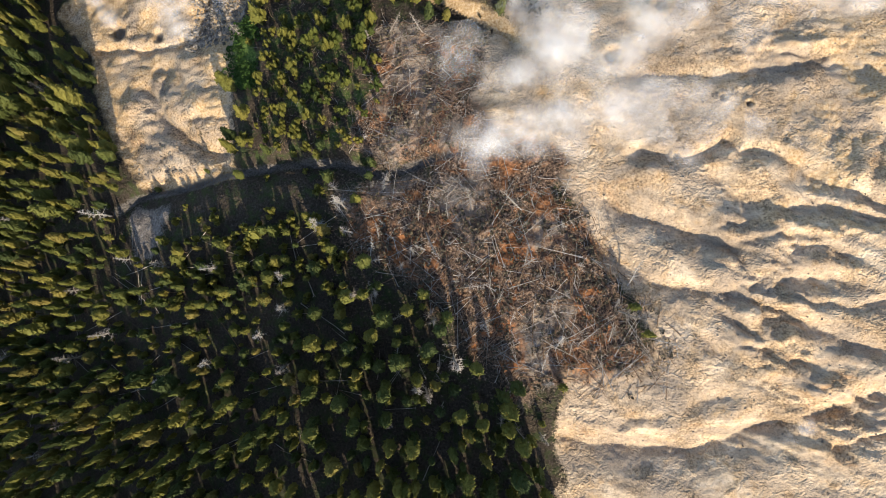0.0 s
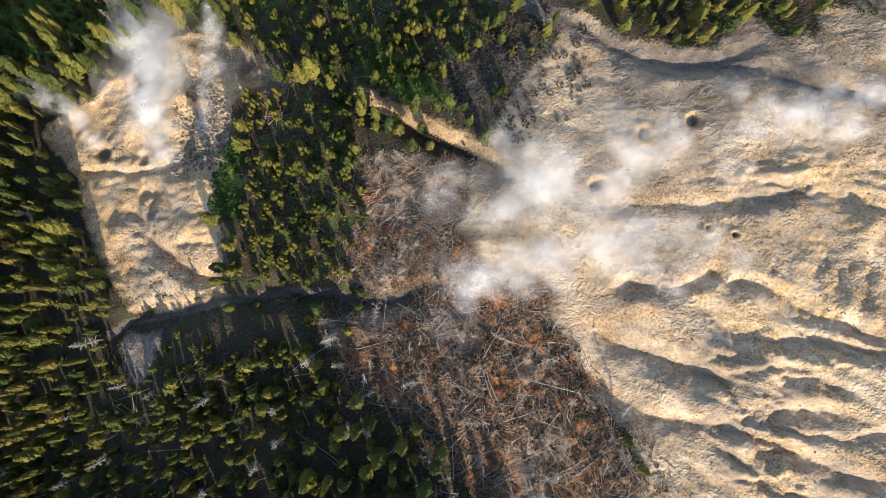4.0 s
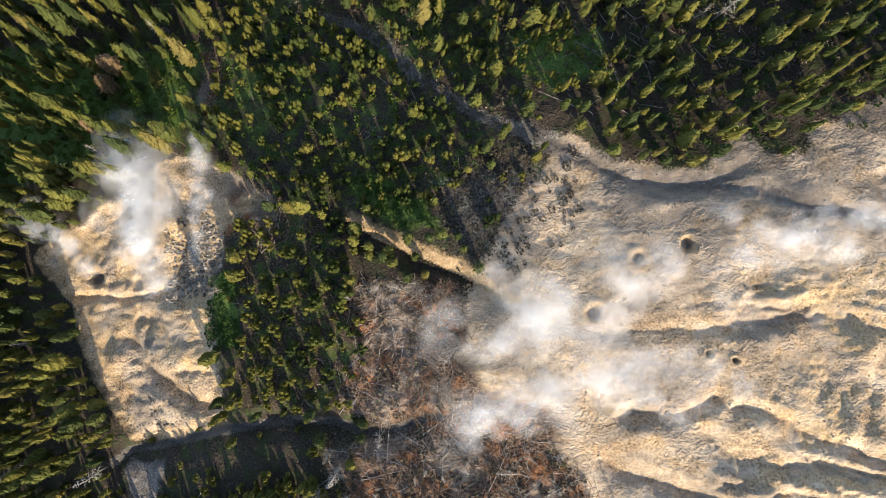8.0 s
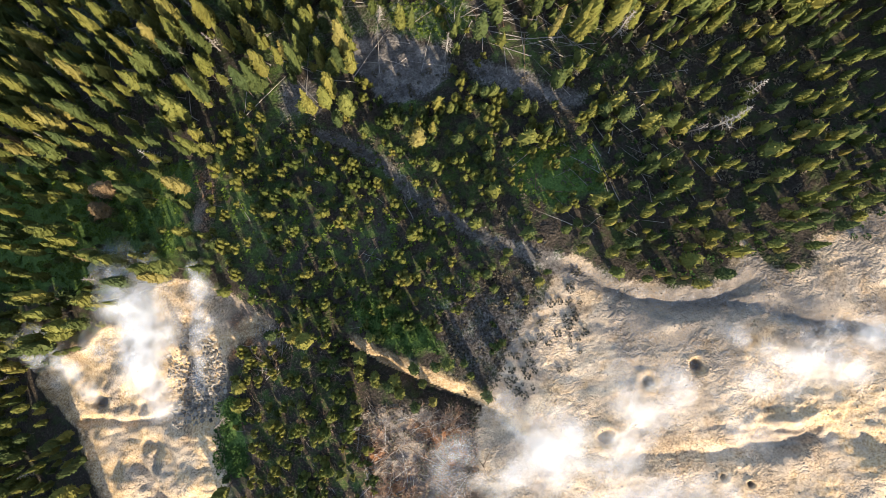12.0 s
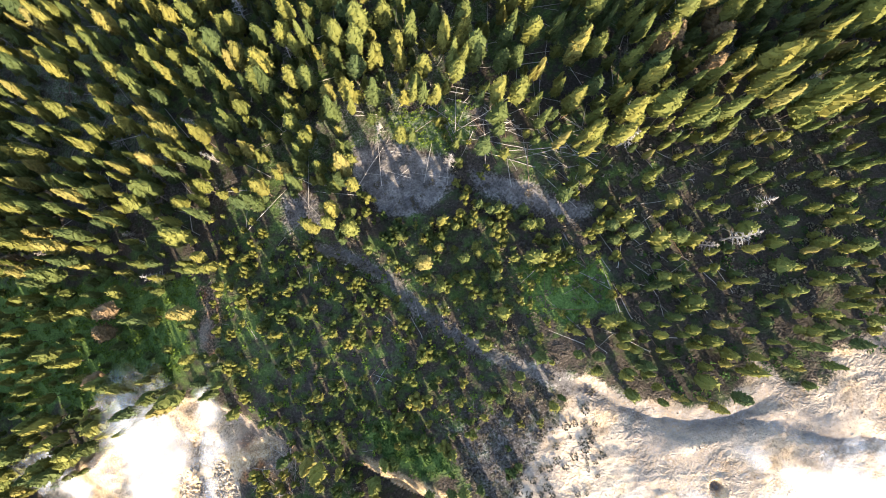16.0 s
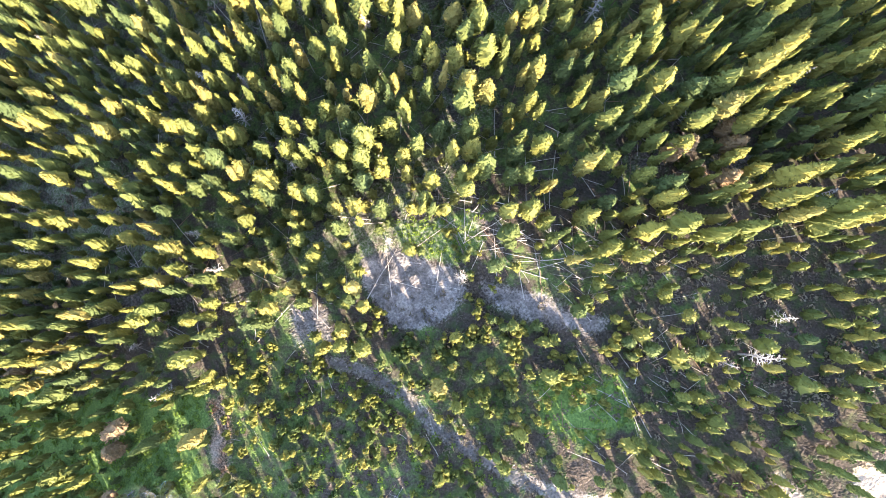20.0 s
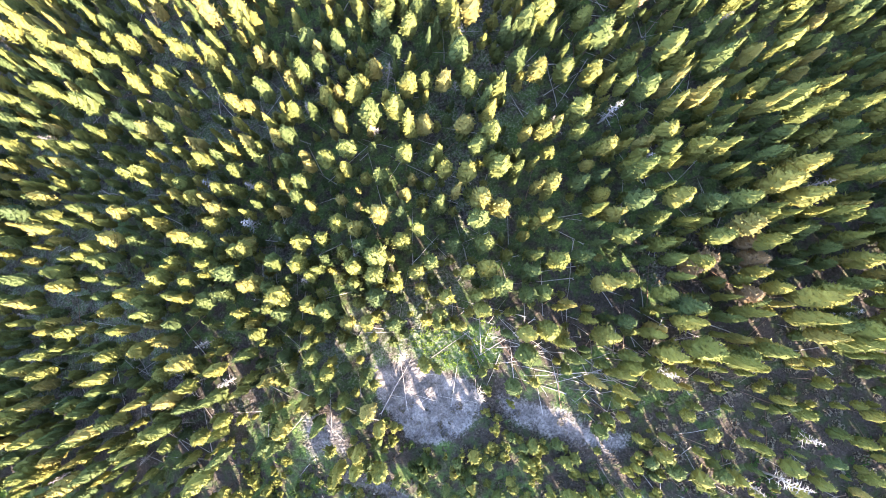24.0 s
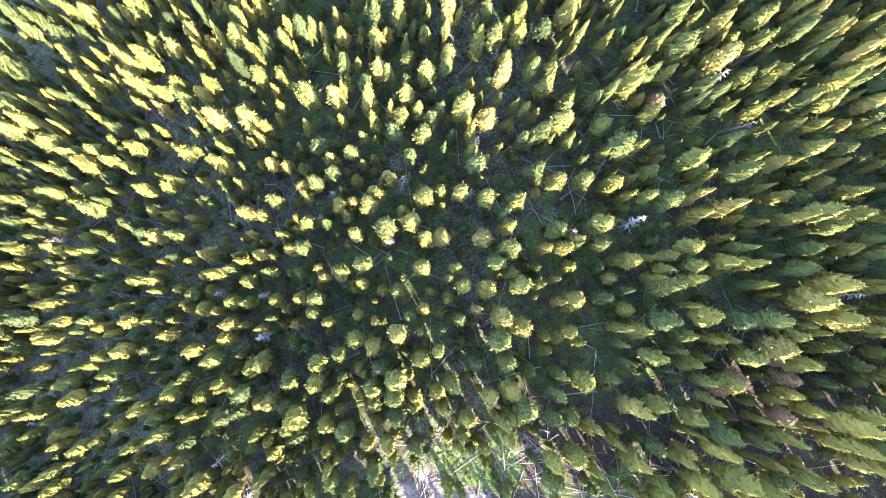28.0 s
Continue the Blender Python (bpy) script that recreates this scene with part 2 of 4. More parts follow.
BASIN = [(-69, 54.5), (-60, 60), (-47, 65), (-41.5, 70), (-36.8, 71), (-27, 66), (-19, 60), (-28, 55), (-31, 46.5), (-30.6, 38.6),
         (-30.7, 27.8), (-31, 20.5), (-42, 19), (-49, 19.4), (-55, 28), (-58.7, 37), (-60, 45)]
BUSH_PATCH = [(-33, 40.4), (-30.4, 47.8), (-27, 47), (-25.9, 35.3), (-31.8, 36.2)]
BASIN_WASH = [(-53, 30), (-48, 38), (-42, 36), (-38, 28), (-40, 21), (-48, 21)]
RAVINE = [(-55, 14), (-51.3, 16.7), (-43.4, 17.7), (-32, 20), (-25.6, 20.7), (-17.4, 21.4), (-11.5, 21), (-3.9, 18.5), (1.6, 20), (6, 21.3)]
WASH_SAND = [(-52, 15), (-43.4, 16.5), (-43.5, 10.3), (-47.3, 6.3), (-51, 6)]
DEADFALL = [(-10.6, 17), (-2, 18.3), (8.7, 17), (18.2, 15.6), (24.8, 12.8), (27, 6.7), (30.4, 2.4), (35, -7.8), (34.4, -11.2), (23.2, -12.3),
            (18.2, -17), (10.5, -11.8), (6, -4.6), (-6.8, 3.6), (-11.5, 10.3)]
DEADFALL_UPPER = [(-7.8, 42.5), (-2, 44.8), (7, 42), (12.4, 40.6), (11.5, 36), (9.7, 29.6), (5.2, 20.7), (-3, 20.2), (-8.7, 24.2), (-5.9, 33.5)]
SADDLE = [(3, 16), (24, 12), (25, 20), (16, 24), (10, 31), (3, 24)]
THERMAL = [(24, -60), (24, -33), (23.4, -25.6), (24, -16.6), (20.7, -12.4), (33.6, -11.2), (35.9, -7.8), (35, -2.7), (27.2, 6.7), (25.6, 12), (24, 16.3),
           (20.7, 19), (14, 23), (9.6, 28.6), (11.5, 37), (15, 43), (20, 51.4), (26, 58), (30.7, 64.7), (34.5, 61.3), (38.4, 58.8), (42.5, 57.8), (51.7, 57),
           (57, 62.8), (60.3, 58), (65.9, 56.5), (69.8, 62), (84, 66), (140, 60), (140, -60)]
# creases of the bare slopes, from west to east: line, depth, width of the sunlit wall to the north, width of the shaded wall to the south
LOWER_CREASES = [
    ([(16, -24), (22.6, -23.6), (27.7, -24.6), (34.9, -24.6), (40.5, -24.8), (47.4, -22.6), (53, -20.6), (58.1, -19.1), (64.6, -16.4), (68.4, -14.4), (95, -6)], 2.4, 3.6, 7.0),
    ([(31.3, -22.0), (33.5, -20.1), (38.3, -19.7)], 0.7, 2.0, 2.5),
    ([(40.6, -18.1), (45.1, -16.8), (48.3, -16.4)], 0.7, 2.0, 2.5),
    ([(46.9, -21.2), (50.0, -19.4), (53.0, -18.2), (55.2, -18.1)], 0.9, 2.0, 2.8),
    ([(60, -24), (66, -21), (74, -20), (90, -16)], 1.2, 2.0, 3.5),
]
MIDDLE_CREASES = [
    ([(21.5, 8.8), (25.6, 7.5), (29.4, 5.7), (35.4, 1.8), (39.2, -0.5), (43.0, -0.7), (47.5, -1.3), (51.2, -2.5), (53.5, -3.3), (57.8, -5.5), (66, -9), (90, -12)], 1.7, 2.0, 4.6),
    ([(39.4, -0.7), (40.0, -3.5), (41.5, -5.6), (43.4, -7.6), (44.9, -8.6), (48.8, -12.5)], 0.9, 1.6, 3.2),
    ([(43.0, -1.3), (46.3, -4.4), (49.9, -6.9), (53.7, -10.1)], 1.2, 1.6, 3.4),
    ([(53.2, -0.1), (56.0, -1.7), (59.8, -2.8), (63.3, -3.2), (67.8, -2.2), (90, -6)], 1.1, 1.8, 3.0),
    ([(27.9, 15.0), (33.4, 11.7), (39.8, 9.0), (42.8, 7.4), (47.4, 5.5), (50.8, 1.9), (56, 1.0), (67, -0.4)], 1.8, 2.4, 4.2),
]
UPPER_CREASES = [
    ([(44.2, 18.5), (47.1, 14.5), (49.8, 12.1), (53.9, 11.6), (59.1, 10.7), (66.0, 9.7), (68.7, 8.9), (90, 4)], 1.5, 2.6, 3.4),
    ([(32.3, 19.6), (35.8, 20.4), (39.5, 19.6), (43.4, 19.6), (47.4, 21.7), (49.1, 20.2), (53.1, 19.4), (56.7, 17.7), (59.7, 15.4), (63.0, 13.7), (68.7, 11.5), (90, 6)], 1.5, 2.0, 3.6),
    ([(43.4, 7.6), (46.6, 9.1), (49.0, 9.0), (52.0, 8.5)], 0.7, 1.4, 2.0),
    ([(47.4, 6.1), (49.3, 7.3), (53.5, 7.1), (56.2, 7.2), (60.6, 6.8)], 0.8, 1.4, 2.2),
    ([(52.8, 5.4), (56.1, 5.8), (60.0, 5.8), (63.7, 3.5)], 0.9, 1.4, 2.4),
    ([(31, 32.8), (40.8, 32), (48.8, 32), (56.8, 32.8), (61.6, 33.7), (66, 31.2), (90, 24)], 0.9, 3.0, 2.6),
]
CREEK_CREASES = [
    ([(24, 66), (28.2, 64.0), (32.7, 61.1), (36.6, 57.8), (39.8, 56.0), (43.8, 54.6), (47.9, 54.4), (51.0, 54.3), (53.1, 54.8), (57.8, 56.6)], 1.2, 2.2, 3.4),
    ([(51, 54), (53.4, 53.1), (57.8, 52.6), (60.5, 50.3), (64.0, 48.9), (67.4, 48.7), (84, 44)], 0.9, 1.5, 3.0),
]
BASIN_CREASES = [
    ([(-50, 39), (-48.6, 36.4), (-45.7, 32.5), (-40.2, 26.9), (-34.7, 24.7), (-31, 24)], 2.0, 2.4, 3.6),
    ([(-42.0, 31.2), (-36.8, 30.7), (-31.2, 30.1)], 0.8, 1.4, 1.8),
    ([(-37.0, 22.3), (-34.6, 24.1), (-31.5, 24.6)], 0.7, 1.0, 1.6),
    ([(-61.8, 46.3), (-55.1, 45.7), (-48.2, 44.9), (-40, 45.5), (-33, 48)], 1.1, 1.3, 1.6),
    ([(-48.3, 41.1), (-44.4, 40.1), (-45.9, 35.7)], 1.2, 1.6, 2.4),
    ([(-34, 66), (-36, 58), (-38, 51), (-39, 46)], 1.5, 2.5, 3.0),
]
RILLED = LOWER_CREASES + MIDDLE_CREASES + UPPER_CREASES + CREEK_CREASES
BANK = [(-9, 56), (-6.5, 54.6), (-1.9, 51.2), (5.4, 47.0), (10.7, 44.2), (14.9, 41.0), (18.7, 38.0)]
CREEK = [(-8.3, 92), (-3.9, 90.4), (4, 84.2), (7.6, 78), (13.4, 73), (19, 68.5), (26.2, 64.3), (33.5, 60), (38.2, 57.2), (46.2, 54.4), (52.8, 54), (57.5, 52.5), (63.5, 49.2), (80, 44)]
GULLIES = [(BANK, 2.6, 3.0, 3.4), (CREEK[:7], 1.2, 3.0, 3.0), (RAVINE, 2.6, 3.0, 4.0)]
VENTS = [(-47, 47.5, 1.3), (-43.5, 51.5, 1.1), (31.4, 35.6, 1.4), (46.1, 44.8, 1.2), (38.8, 43.4, 1.3), (-56, 49.3, 1.9), (50.4, 27.0, 0.6), (47, 28.2, 0.6), (40.5, 19.7, 0.7)]
HILLS = [(-37.5, 33, 5, 1.4), (-52, 34, 5, 1.2), (-44, 26, 3, 0.7), (-36, 41, 4.5, 1.2), (-52, 47, 3.5, 1.0), (-47, 54, 4, 1.6), (-38, 58, 4, 1.7), (53.5, 18.0, 4.0, 1.3), (48, 20, 2.2, 0.8), (36, 17.5, 4.5, 0.8), (58, 36, 5, 0.7)]
SCAR = [(1, 110.5), (9.6, 107.5), (16.5, 103), (18.4, 98.6), (14, 95.6), (8.9, 94.7), (3.4, 96.4), (1.5, 102)]
SCAR_EAST = [(20.7, 100), (27.4, 96.6), (33, 92.6), (38.7, 90.4), (34.6, 88.5), (26.3, 92), (20.9, 97)]
SCAR_WEST = [(-14, 102.5), (-6.9, 101), (-7.3, 96), (-12.8, 97.2)]
GRASS = [[(7.9, 114), (22.3, 111.7), (22.6, 104.5), (16, 105), (7, 109.6)], [(24.2, 83.2), (37.3, 81.6), (38, 74.3), (30.3, 71.4), (24.3, 76)],
         [(-90, 101), (-56.3, 95.8), (-30.3, 90.3), (-34.9, 76), (-51, 70.9), (-90, 72)], [(-5.7, 61.7), (-0.8, 62.4), (8, 55.6), (11, 50.6), (3.7, 51.5), (-2.5, 55)]]
TRACK = [(-31, 89.4), (-26.6, 89.2), (-27, 82.8), (-29, 75.2), (-32, 76.6)]
BRUSH_WEST = [(-90, 146), (-40.7, 138.4), (-41.5, 126.5), (-90, 134)]
YOUNG_WOOD = [(-25.8, 99.4), (-13.7, 98), (-3.9, 90.4), (5.4, 83.4), (13.6, 72), (16.8, 61), (7.8, 54.7), (-7.4, 54.7), (-19, 60), (-26.9, 67.2), (-28, 83)]
YOUNG_STRIP = [(-27, 62), (-5.5, 54), (-4.8, 40.4), (-6.2, 22.5), (-27.2, 23.5), (-25.9, 42.3)]
SHRUB_SLOPE = [(10.3, 60), (19.7, 64), (29.6, 58), (28.5, 50.3), (19.2, 46), (12.9, 45)]


def creases(x, y, table):
    """Depth of the creases at flat arrays of places: a steep wall on the sunlit side, a slope that rounds off on the other."""
    cut = np.zeros(x.shape)
    wx = x + 1.5 * (fbm(x, y, 3.5, 3) - 0.5)
    wy = y + 1.5 * (fbm(x + 77, y, 3.5, 3) - 0.5)
    for line, depth, sunny, shaded in table:
        lx, ly = [p[0] for p in line], [p[1] for p in line]
        near = (wx > min(lx) - 8) & (wx < max(lx) + 8) & (wy > min(ly) - 8) & (wy < max(ly) + 8)
        d, side, along = to_line(wx[near], wy[near], line)
        wall = np.where(side > 0, np.clip(1 - d / sunny, 0, 1) ** 1.35, np.clip(1 - d / shaded, 0, 1) ** 1.6)
        cut[near] = np.maximum(cut[near], 1.05 * depth * wall * np.clip(10 * along * (1 - along) + 0.1, 0, 1))
    return cut


def veins(x, y):
    """Gradient noise folded at zero: 0 along winding lines, about 1 between them."""
    xi, yi = np.floor(x).astype(int), np.floor(y).astype(int)
    u, v = x - xi, y - yi
    su, sv = u * u * u * (u * (6 * u - 15) + 10), v * v * v * (v * (6 * v - 15) + 10)

    def corner(i, j):
        a = TABLE[(xi + i) % 256, (yi + j) % 256] * math.tau
        return np.cos(a) * (u - i) + np.sin(a) * (v - j)
    low = corner(0, 0) * (1 - su) + corner(1, 0) * su
    high = corner(0, 1) * (1 - su) + corner(1, 1) * su
    return np.minimum(1.0, 2.2 * np.abs(low * (1 - sv) + high * sv))


def crust_relief(x, y):
    """Rounded swells between sharp creases that run down the bare slope, at three sizes."""
    wx = x + 3.0 * (fbm(x + 13, y, 7.0, 3) - 0.5)
    wy = y + 3.0 * (fbm(x + 57, y, 7.0, 3) - 0.5)
    turn = radians(-22) * smooth(34, 8, y) - radians(4)
    u, v = wx * np.cos(turn) + wy * np.sin(turn), wy * np.cos(turn) - wx * np.sin(turn)
    rough = smooth(42, 55, x + 9 * (fbm(x, y, 15.0, 2) - 0.5)) * smooth(42, 33, y) * smooth(-30, -18, y)
    rough = np.maximum(0.22, rough) * (0.45 + 0.8 * smooth(0.36, 0.6, fbm(x + 21, y, 10.0, 2)))
    folds = 0.95 * veins(u / 14.0, v / 5.2) + 0.62 * veins(u / 6.0 + 40, v / 2.4 + 9) + 0.34 * veins(u / 2.4 + 80, v / 1.2 + 31)
    return 1.1 * rough * folds + 0.08 * veins(x / 1.5, y / 1.2) + 0.22 * (fbm(x + 7, y, 2.2, 4, 0.6) - 0.5)


def knobs(x, y):
    """Where the crust breaks into a rough, knobbly surface."""
    return smooth(50, 60, x + 7 * (fbm(x + 5, y, 9.0, 2) - 0.5)) * smooth(0, 10, y) * smooth(44, 36, y) * smooth(0.36, 0.56, fbm(x, y + 9, 8.0, 2))


def height(x, y):
    """Height of the ground, for arrays of x and y."""
    x, y = np.atleast_1d(np.asarray(x, float)), np.atleast_1d(np.asarray(y, float))
    cx, cy = np.clip(x, -115, 110) / 50, (np.clip(y, -45 + 33 * smooth(25, 5, x), 205) - 60) / 60
    z = 14.28 + 13.07 * cx - 5.72 * cy - 2.86 * cx ** 2 - 2.01 * cx * cy - 3.84 * cy ** 2 + 1.31 * cy ** 3 + 1.13 * cx * cy ** 2
    thermal, basin = area(x, y, THERMAL, 2.0), area(x, y, BASIN, 1.2)
    z = z + 2.6 * (fbm(x, y, 22.0, 3) - 0.5) + (0.9 - 0.6 * thermal) * (fbm(x + 50, y, 4.0, 3) - 0.5)
    # the bare slopes are cut by creases that follow the fall of the ground
    for zone, table in ((thermal, RILLED), (basin, BASIN_CREASES)):
        on = zone > 0.01
        z[on] = z[on] - zone[on] * creases(x[on], y[on], table)
    on = thermal > 0.01
    z[on] = z[on] + thermal[on] * (crust_relief(x[on], y[on]) + 0.4 * knobs(x[on], y[on]) * billow(x[on], y[on], 1.4, 1))
    z = z - 1.6 * basin + basin * (0.9 * veins((x - 0.5 * y) / 9, (0.6 * y + 0.4 * x) / 7) + 0.35 * veins(x / 3 + 7, y / 2.4) + 0.25 * billow(x, y, 1.6, 2) - 0.3)
    scar = area(x, y, SCAR, 1.6)
    z = z - scar * (0.9 - 0.8 * veins(x / 4 + 5, y / 5 + 3) - 0.35 * veins(x / 1.6, y / 1.9))
    dead = np.maximum(area(x, y, DEADFALL, 2.0), area(x, y, DEADFALL_UPPER, 2.0))
    z = z + dead * (1.3 * (fbm(x, y, 3.0, 4, 0.6) - 0.5) + 0.8 * (fbm(x + 31, y, 1.1, 2) - 0.5))
    wx = x + 3.4 * (fbm(x, y, 5.0, 3, 0.42) - 0.5)
    wy = y + 3.4 * (fbm(x + 77, y, 5.0, 3, 0.42) - 0.5)
    for line, depth, sunny, shaded in GULLIES:
        d, side, along = to_line(wx, wy, line)
        d = d / np.where(side > 0, sunny, shaded)
        z = z - depth * (0.6 * np.clip(1 - d, 0, 1) + 0.4 * np.clip(1 - d, 0, 1) ** 3) * np.minimum(1, 8 * along * (1 - along) + 0.15)
    for hx, hy, r, up in HILLS:
        z = z + up * np.exp(-((x - hx) ** 2 + (1.8 * (y - hy)) ** 2) / r ** 2)
    for vx, vy, r in VENTS:
        d = np.hypot(x - vx, y - vy) / r
        z = z - 1.0 * smooth(1.0, 0.35, d + 1.1 * (fbm(x * 1.0, y, 1.4, 2) - 0.5)) + 0.25 * np.exp(-((d - 1.3) / 0.4) ** 2)
    return z


def kinds(x, y):
    """What covers the ground: bare crust, debris, grass; grey earth, ochre earth, wet dark earth."""
    k = {}
    k["crust"] = np.maximum(area(x, y, THERMAL, 1.2), 0.74 * area(x, y, BASIN, 0.7, 1.3))
    k["debris"] = np.max([area(x, y, DEADFALL, 4.0, 4.0), area(x, y, DEADFALL_UPPER, 2.5, 2.5), area(x, y, SADDLE, 2.5, 2.5)], axis=0)
    k["debris"] = np.maximum(k["debris"], 0.62 * area(x, y, DEADFALL, 11.0, 4.0))
    k["debris"] = np.maximum(k["debris"], 0.8 * area(x, y, TRACK, 1.5))
    k["debris"] = np.maximum(k["debris"], 0.75 * area(x, y, [(-27, 66), (-19, 60), (-19, 54), (-28, 54)], 2.0))
    k["debris"] = np.maximum(k["debris"], 0.22 * area(x, y, YOUNG_STRIP, 3.0))
    k["grass"] = np.max([area(x, y, g, 2.5) for g in GRASS] + [area(x, y, BUSH_PATCH, 1.0), 0.32 * area(x, y, YOUNG_WOOD, 3.0), 0.34 * area(x, y, YOUNG_STRIP, 3.0),
                          0.45 * smooth(108, 122, y)], axis=0)
    k["grey"] = np.max([area(x, y, SCAR, 1.2), 0.85 * area(x, y, SCAR_EAST, 1.5), 0.8 * area(x, y, SCAR_WEST, 1.5), area(x, y, WASH_SAND, 1.0),
                        0.5 * area(x, y, SHRUB_SLOPE, 8.0, 4.0), 0.5 * area(x, y, THERMAL, 2.0) * smooth(32, 44, y) * smooth(0.42, 0.6, fbm(x + 71, y, 9.0, 4)), 0.34 * area(x, y, BRUSH_WEST, 4.0), 0.30 * area(x, y, BASIN, 1.5) * smooth(0.42, 0.6, fbm(x + 9, y, 11.0, 3)) * smooth(56, 50, y), 0.85 * area(x, y, [(-41, 46), (-31, 45), (-29, 55), (-34, 63), (-38, 56)], 2.0, 3.0)], axis=0)
    d, side, along = to_line(x, y, CREEK)
    k["grey"] = np.maximum(k["grey"], 0.66 * smooth(np.where(x < 24, 2.0, 3.4), 0.5, d))
    d, side, along = to_line(x, y, BANK)
    k["ochre"] = np.where(side > 0, smooth(3.4, 0.6, d), 0) * smooth(0.05, 0.25, along)
    d, side, along = to_line(x, y, BASIN[-6:] + BASIN[:2])
    k["ochre"] = np.maximum(k["ochre"], 0.6 * smooth(2.2, 0.4, d))
    k["ochre"] = np.maximum(k["ochre"], area(x, y, BASIN, 1.5) * np.maximum(0.66 * smooth(0.38, 0.58, fbm(x, y, 9.0, 3)) * (1 - area(x, y, BASIN_WASH, 2.0, 2.5)), 0.55 * smooth(50, 57, y) * smooth(-37, -41, x)))
    k["ochre"] = np.maximum(k["ochre"], 0.55 * knobs(x, y))
    for vx, vy, r in VENTS:
        k["ochre"] = np.maximum(k["ochre"], 0.5 * smooth(2.2, 1.0, np.hypot(x - vx, y - vy) / r))
    k["wet"] = np.zeros(x.shape)
    for vx, vy, r in VENTS:
        k["wet"] = np.maximum(k["wet"], 0.7 * smooth(0.95, 0.5, np.hypot(x - vx, y - vy) / r))
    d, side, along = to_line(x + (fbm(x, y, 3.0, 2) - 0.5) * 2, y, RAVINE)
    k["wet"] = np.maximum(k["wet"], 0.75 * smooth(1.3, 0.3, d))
    d, side, along = to_line(x + (fbm(x, y, 3.0, 2) - 0.5) * 2, y, CREEK)
    k["wet"] = np.maximum(k["wet"], 0.7 * smooth(0.9, 0.2, d) * smooth(45, 30, x))
    return k


def mesh_object(name, verts, faces, mat, parent=None, label="", smooth_faces=False):
    """One mesh object from arrays of points and of triangles."""
    verts, faces = np.asarray(verts, np.float32), np.asarray(faces, np.int32)
    me = bpy.data.meshes.new(name)
    me.vertices.add(len(verts))
    me.vertices.foreach_set("co", verts.ravel())
    n = faces.shape[1]
    me.loops.add(faces.size)
    me.loops.foreach_set("vertex_index", faces.ravel())
    me.polygons.add(len(faces))
    me.polygons.foreach_set("loop_start", np.arange(0, faces.size, n, dtype=np.int32))
    me.polygons.foreach_set("use_smooth", np.full(len(faces), smooth_faces))
    me.update(calc_edges=True)
    me.materials.append(mat)
    ob = new(name, me)
    if parent:
        ob.parent = parent
    if label:
        tagged(ob, label)
    return ob


LAND = {}


def build_ground():
    far = np.cumsum(0.6 * 1.27 ** np.arange(1, 31))
    xs = np.concatenate([-106 - far[::-1], np.arange(-106, 20, 0.5), np.arange(20, 86, 0.27), np.arange(86, 116, 1.0), 116 + far])
    ys = np.concatenate([-66 - far[::-1], np.arange(-66, -36, 0.6), np.arange(-36, 62, 0.29), np.arange(62, 216, 0.58), 216 + far])
    gx, gy = np.meshgrid(xs, ys)
    gz = height(gx, gy)
    nx, ny = len(xs), len(ys)
    i = np.arange(nx * ny).reshape(ny, nx)
    faces = np.stack([i[:-1, :-1], i[:-1, 1:], i[1:, 1:], i[1:, :-1]], -1).reshape(-1, 4)
    ob = mesh_object("ground", np.stack([gx, gy, gz], -1).reshape(-1, 3), faces, GROUND, smooth_faces=True)
    k = kinds(gx, gy)
    # a thin grey litter shows between the trees of the upper wood
    k["grey"] = np.maximum(k["grey"], 0.40 * smooth(96, 112, gy) * smooth(0.40, 0.64, fbm(gx, gy, 16.0, 3) - 0.004 * gx))
    k["grass"] = np.maximum(k["grass"], 0.45 * smooth(0.5, 0.62, fbm(gx + 33, gy, 12.0, 3)) * smooth(60, 75, gy) * smooth(60, 46, gx))
    one = np.ones(gx.shape)
    for name, parts in (("kind_a", ("crust", "debris", "grass")), ("kind_b", ("grey", "ochre", "wet"))):
        at = ob.data.attributes.new(name, "FLOAT_COLOR", "POINT")
        at.data.foreach_set("color", np.stack([k[p] for p in parts] + [one], -1).astype(np.float32).ravel())
    LAND["x"], LAND["y"], LAND["z"] = xs, ys, gz
    tagged(ob, "sloping forest floor and pale thermal crust cut by gullies", "ground", kind="structure")


build_ground()


def on_ground(x, y):
    """Height of the built ground, for arrays of x and y."""
    xs, ys, gz = LAND["x"], LAND["y"], LAND["z"]
    x, y = np.asarray(x, float), np.asarray(y, float)
    i, j = np.clip(np.searchsorted(xs, x) - 1, 0, len(xs) - 2), np.clip(np.searchsorted(ys, y) - 1, 0, len(ys) - 2)
    u, v = (x - xs[i]) / (xs[i + 1] - xs[i]), (y - ys[j]) / (ys[j + 1] - ys[j])
    return (gz[j, i] * (1 - u) + gz[j, i + 1] * u) * (1 - v) + (gz[j + 1, i] * (1 - u) + gz[j + 1, i + 1] * u) * v


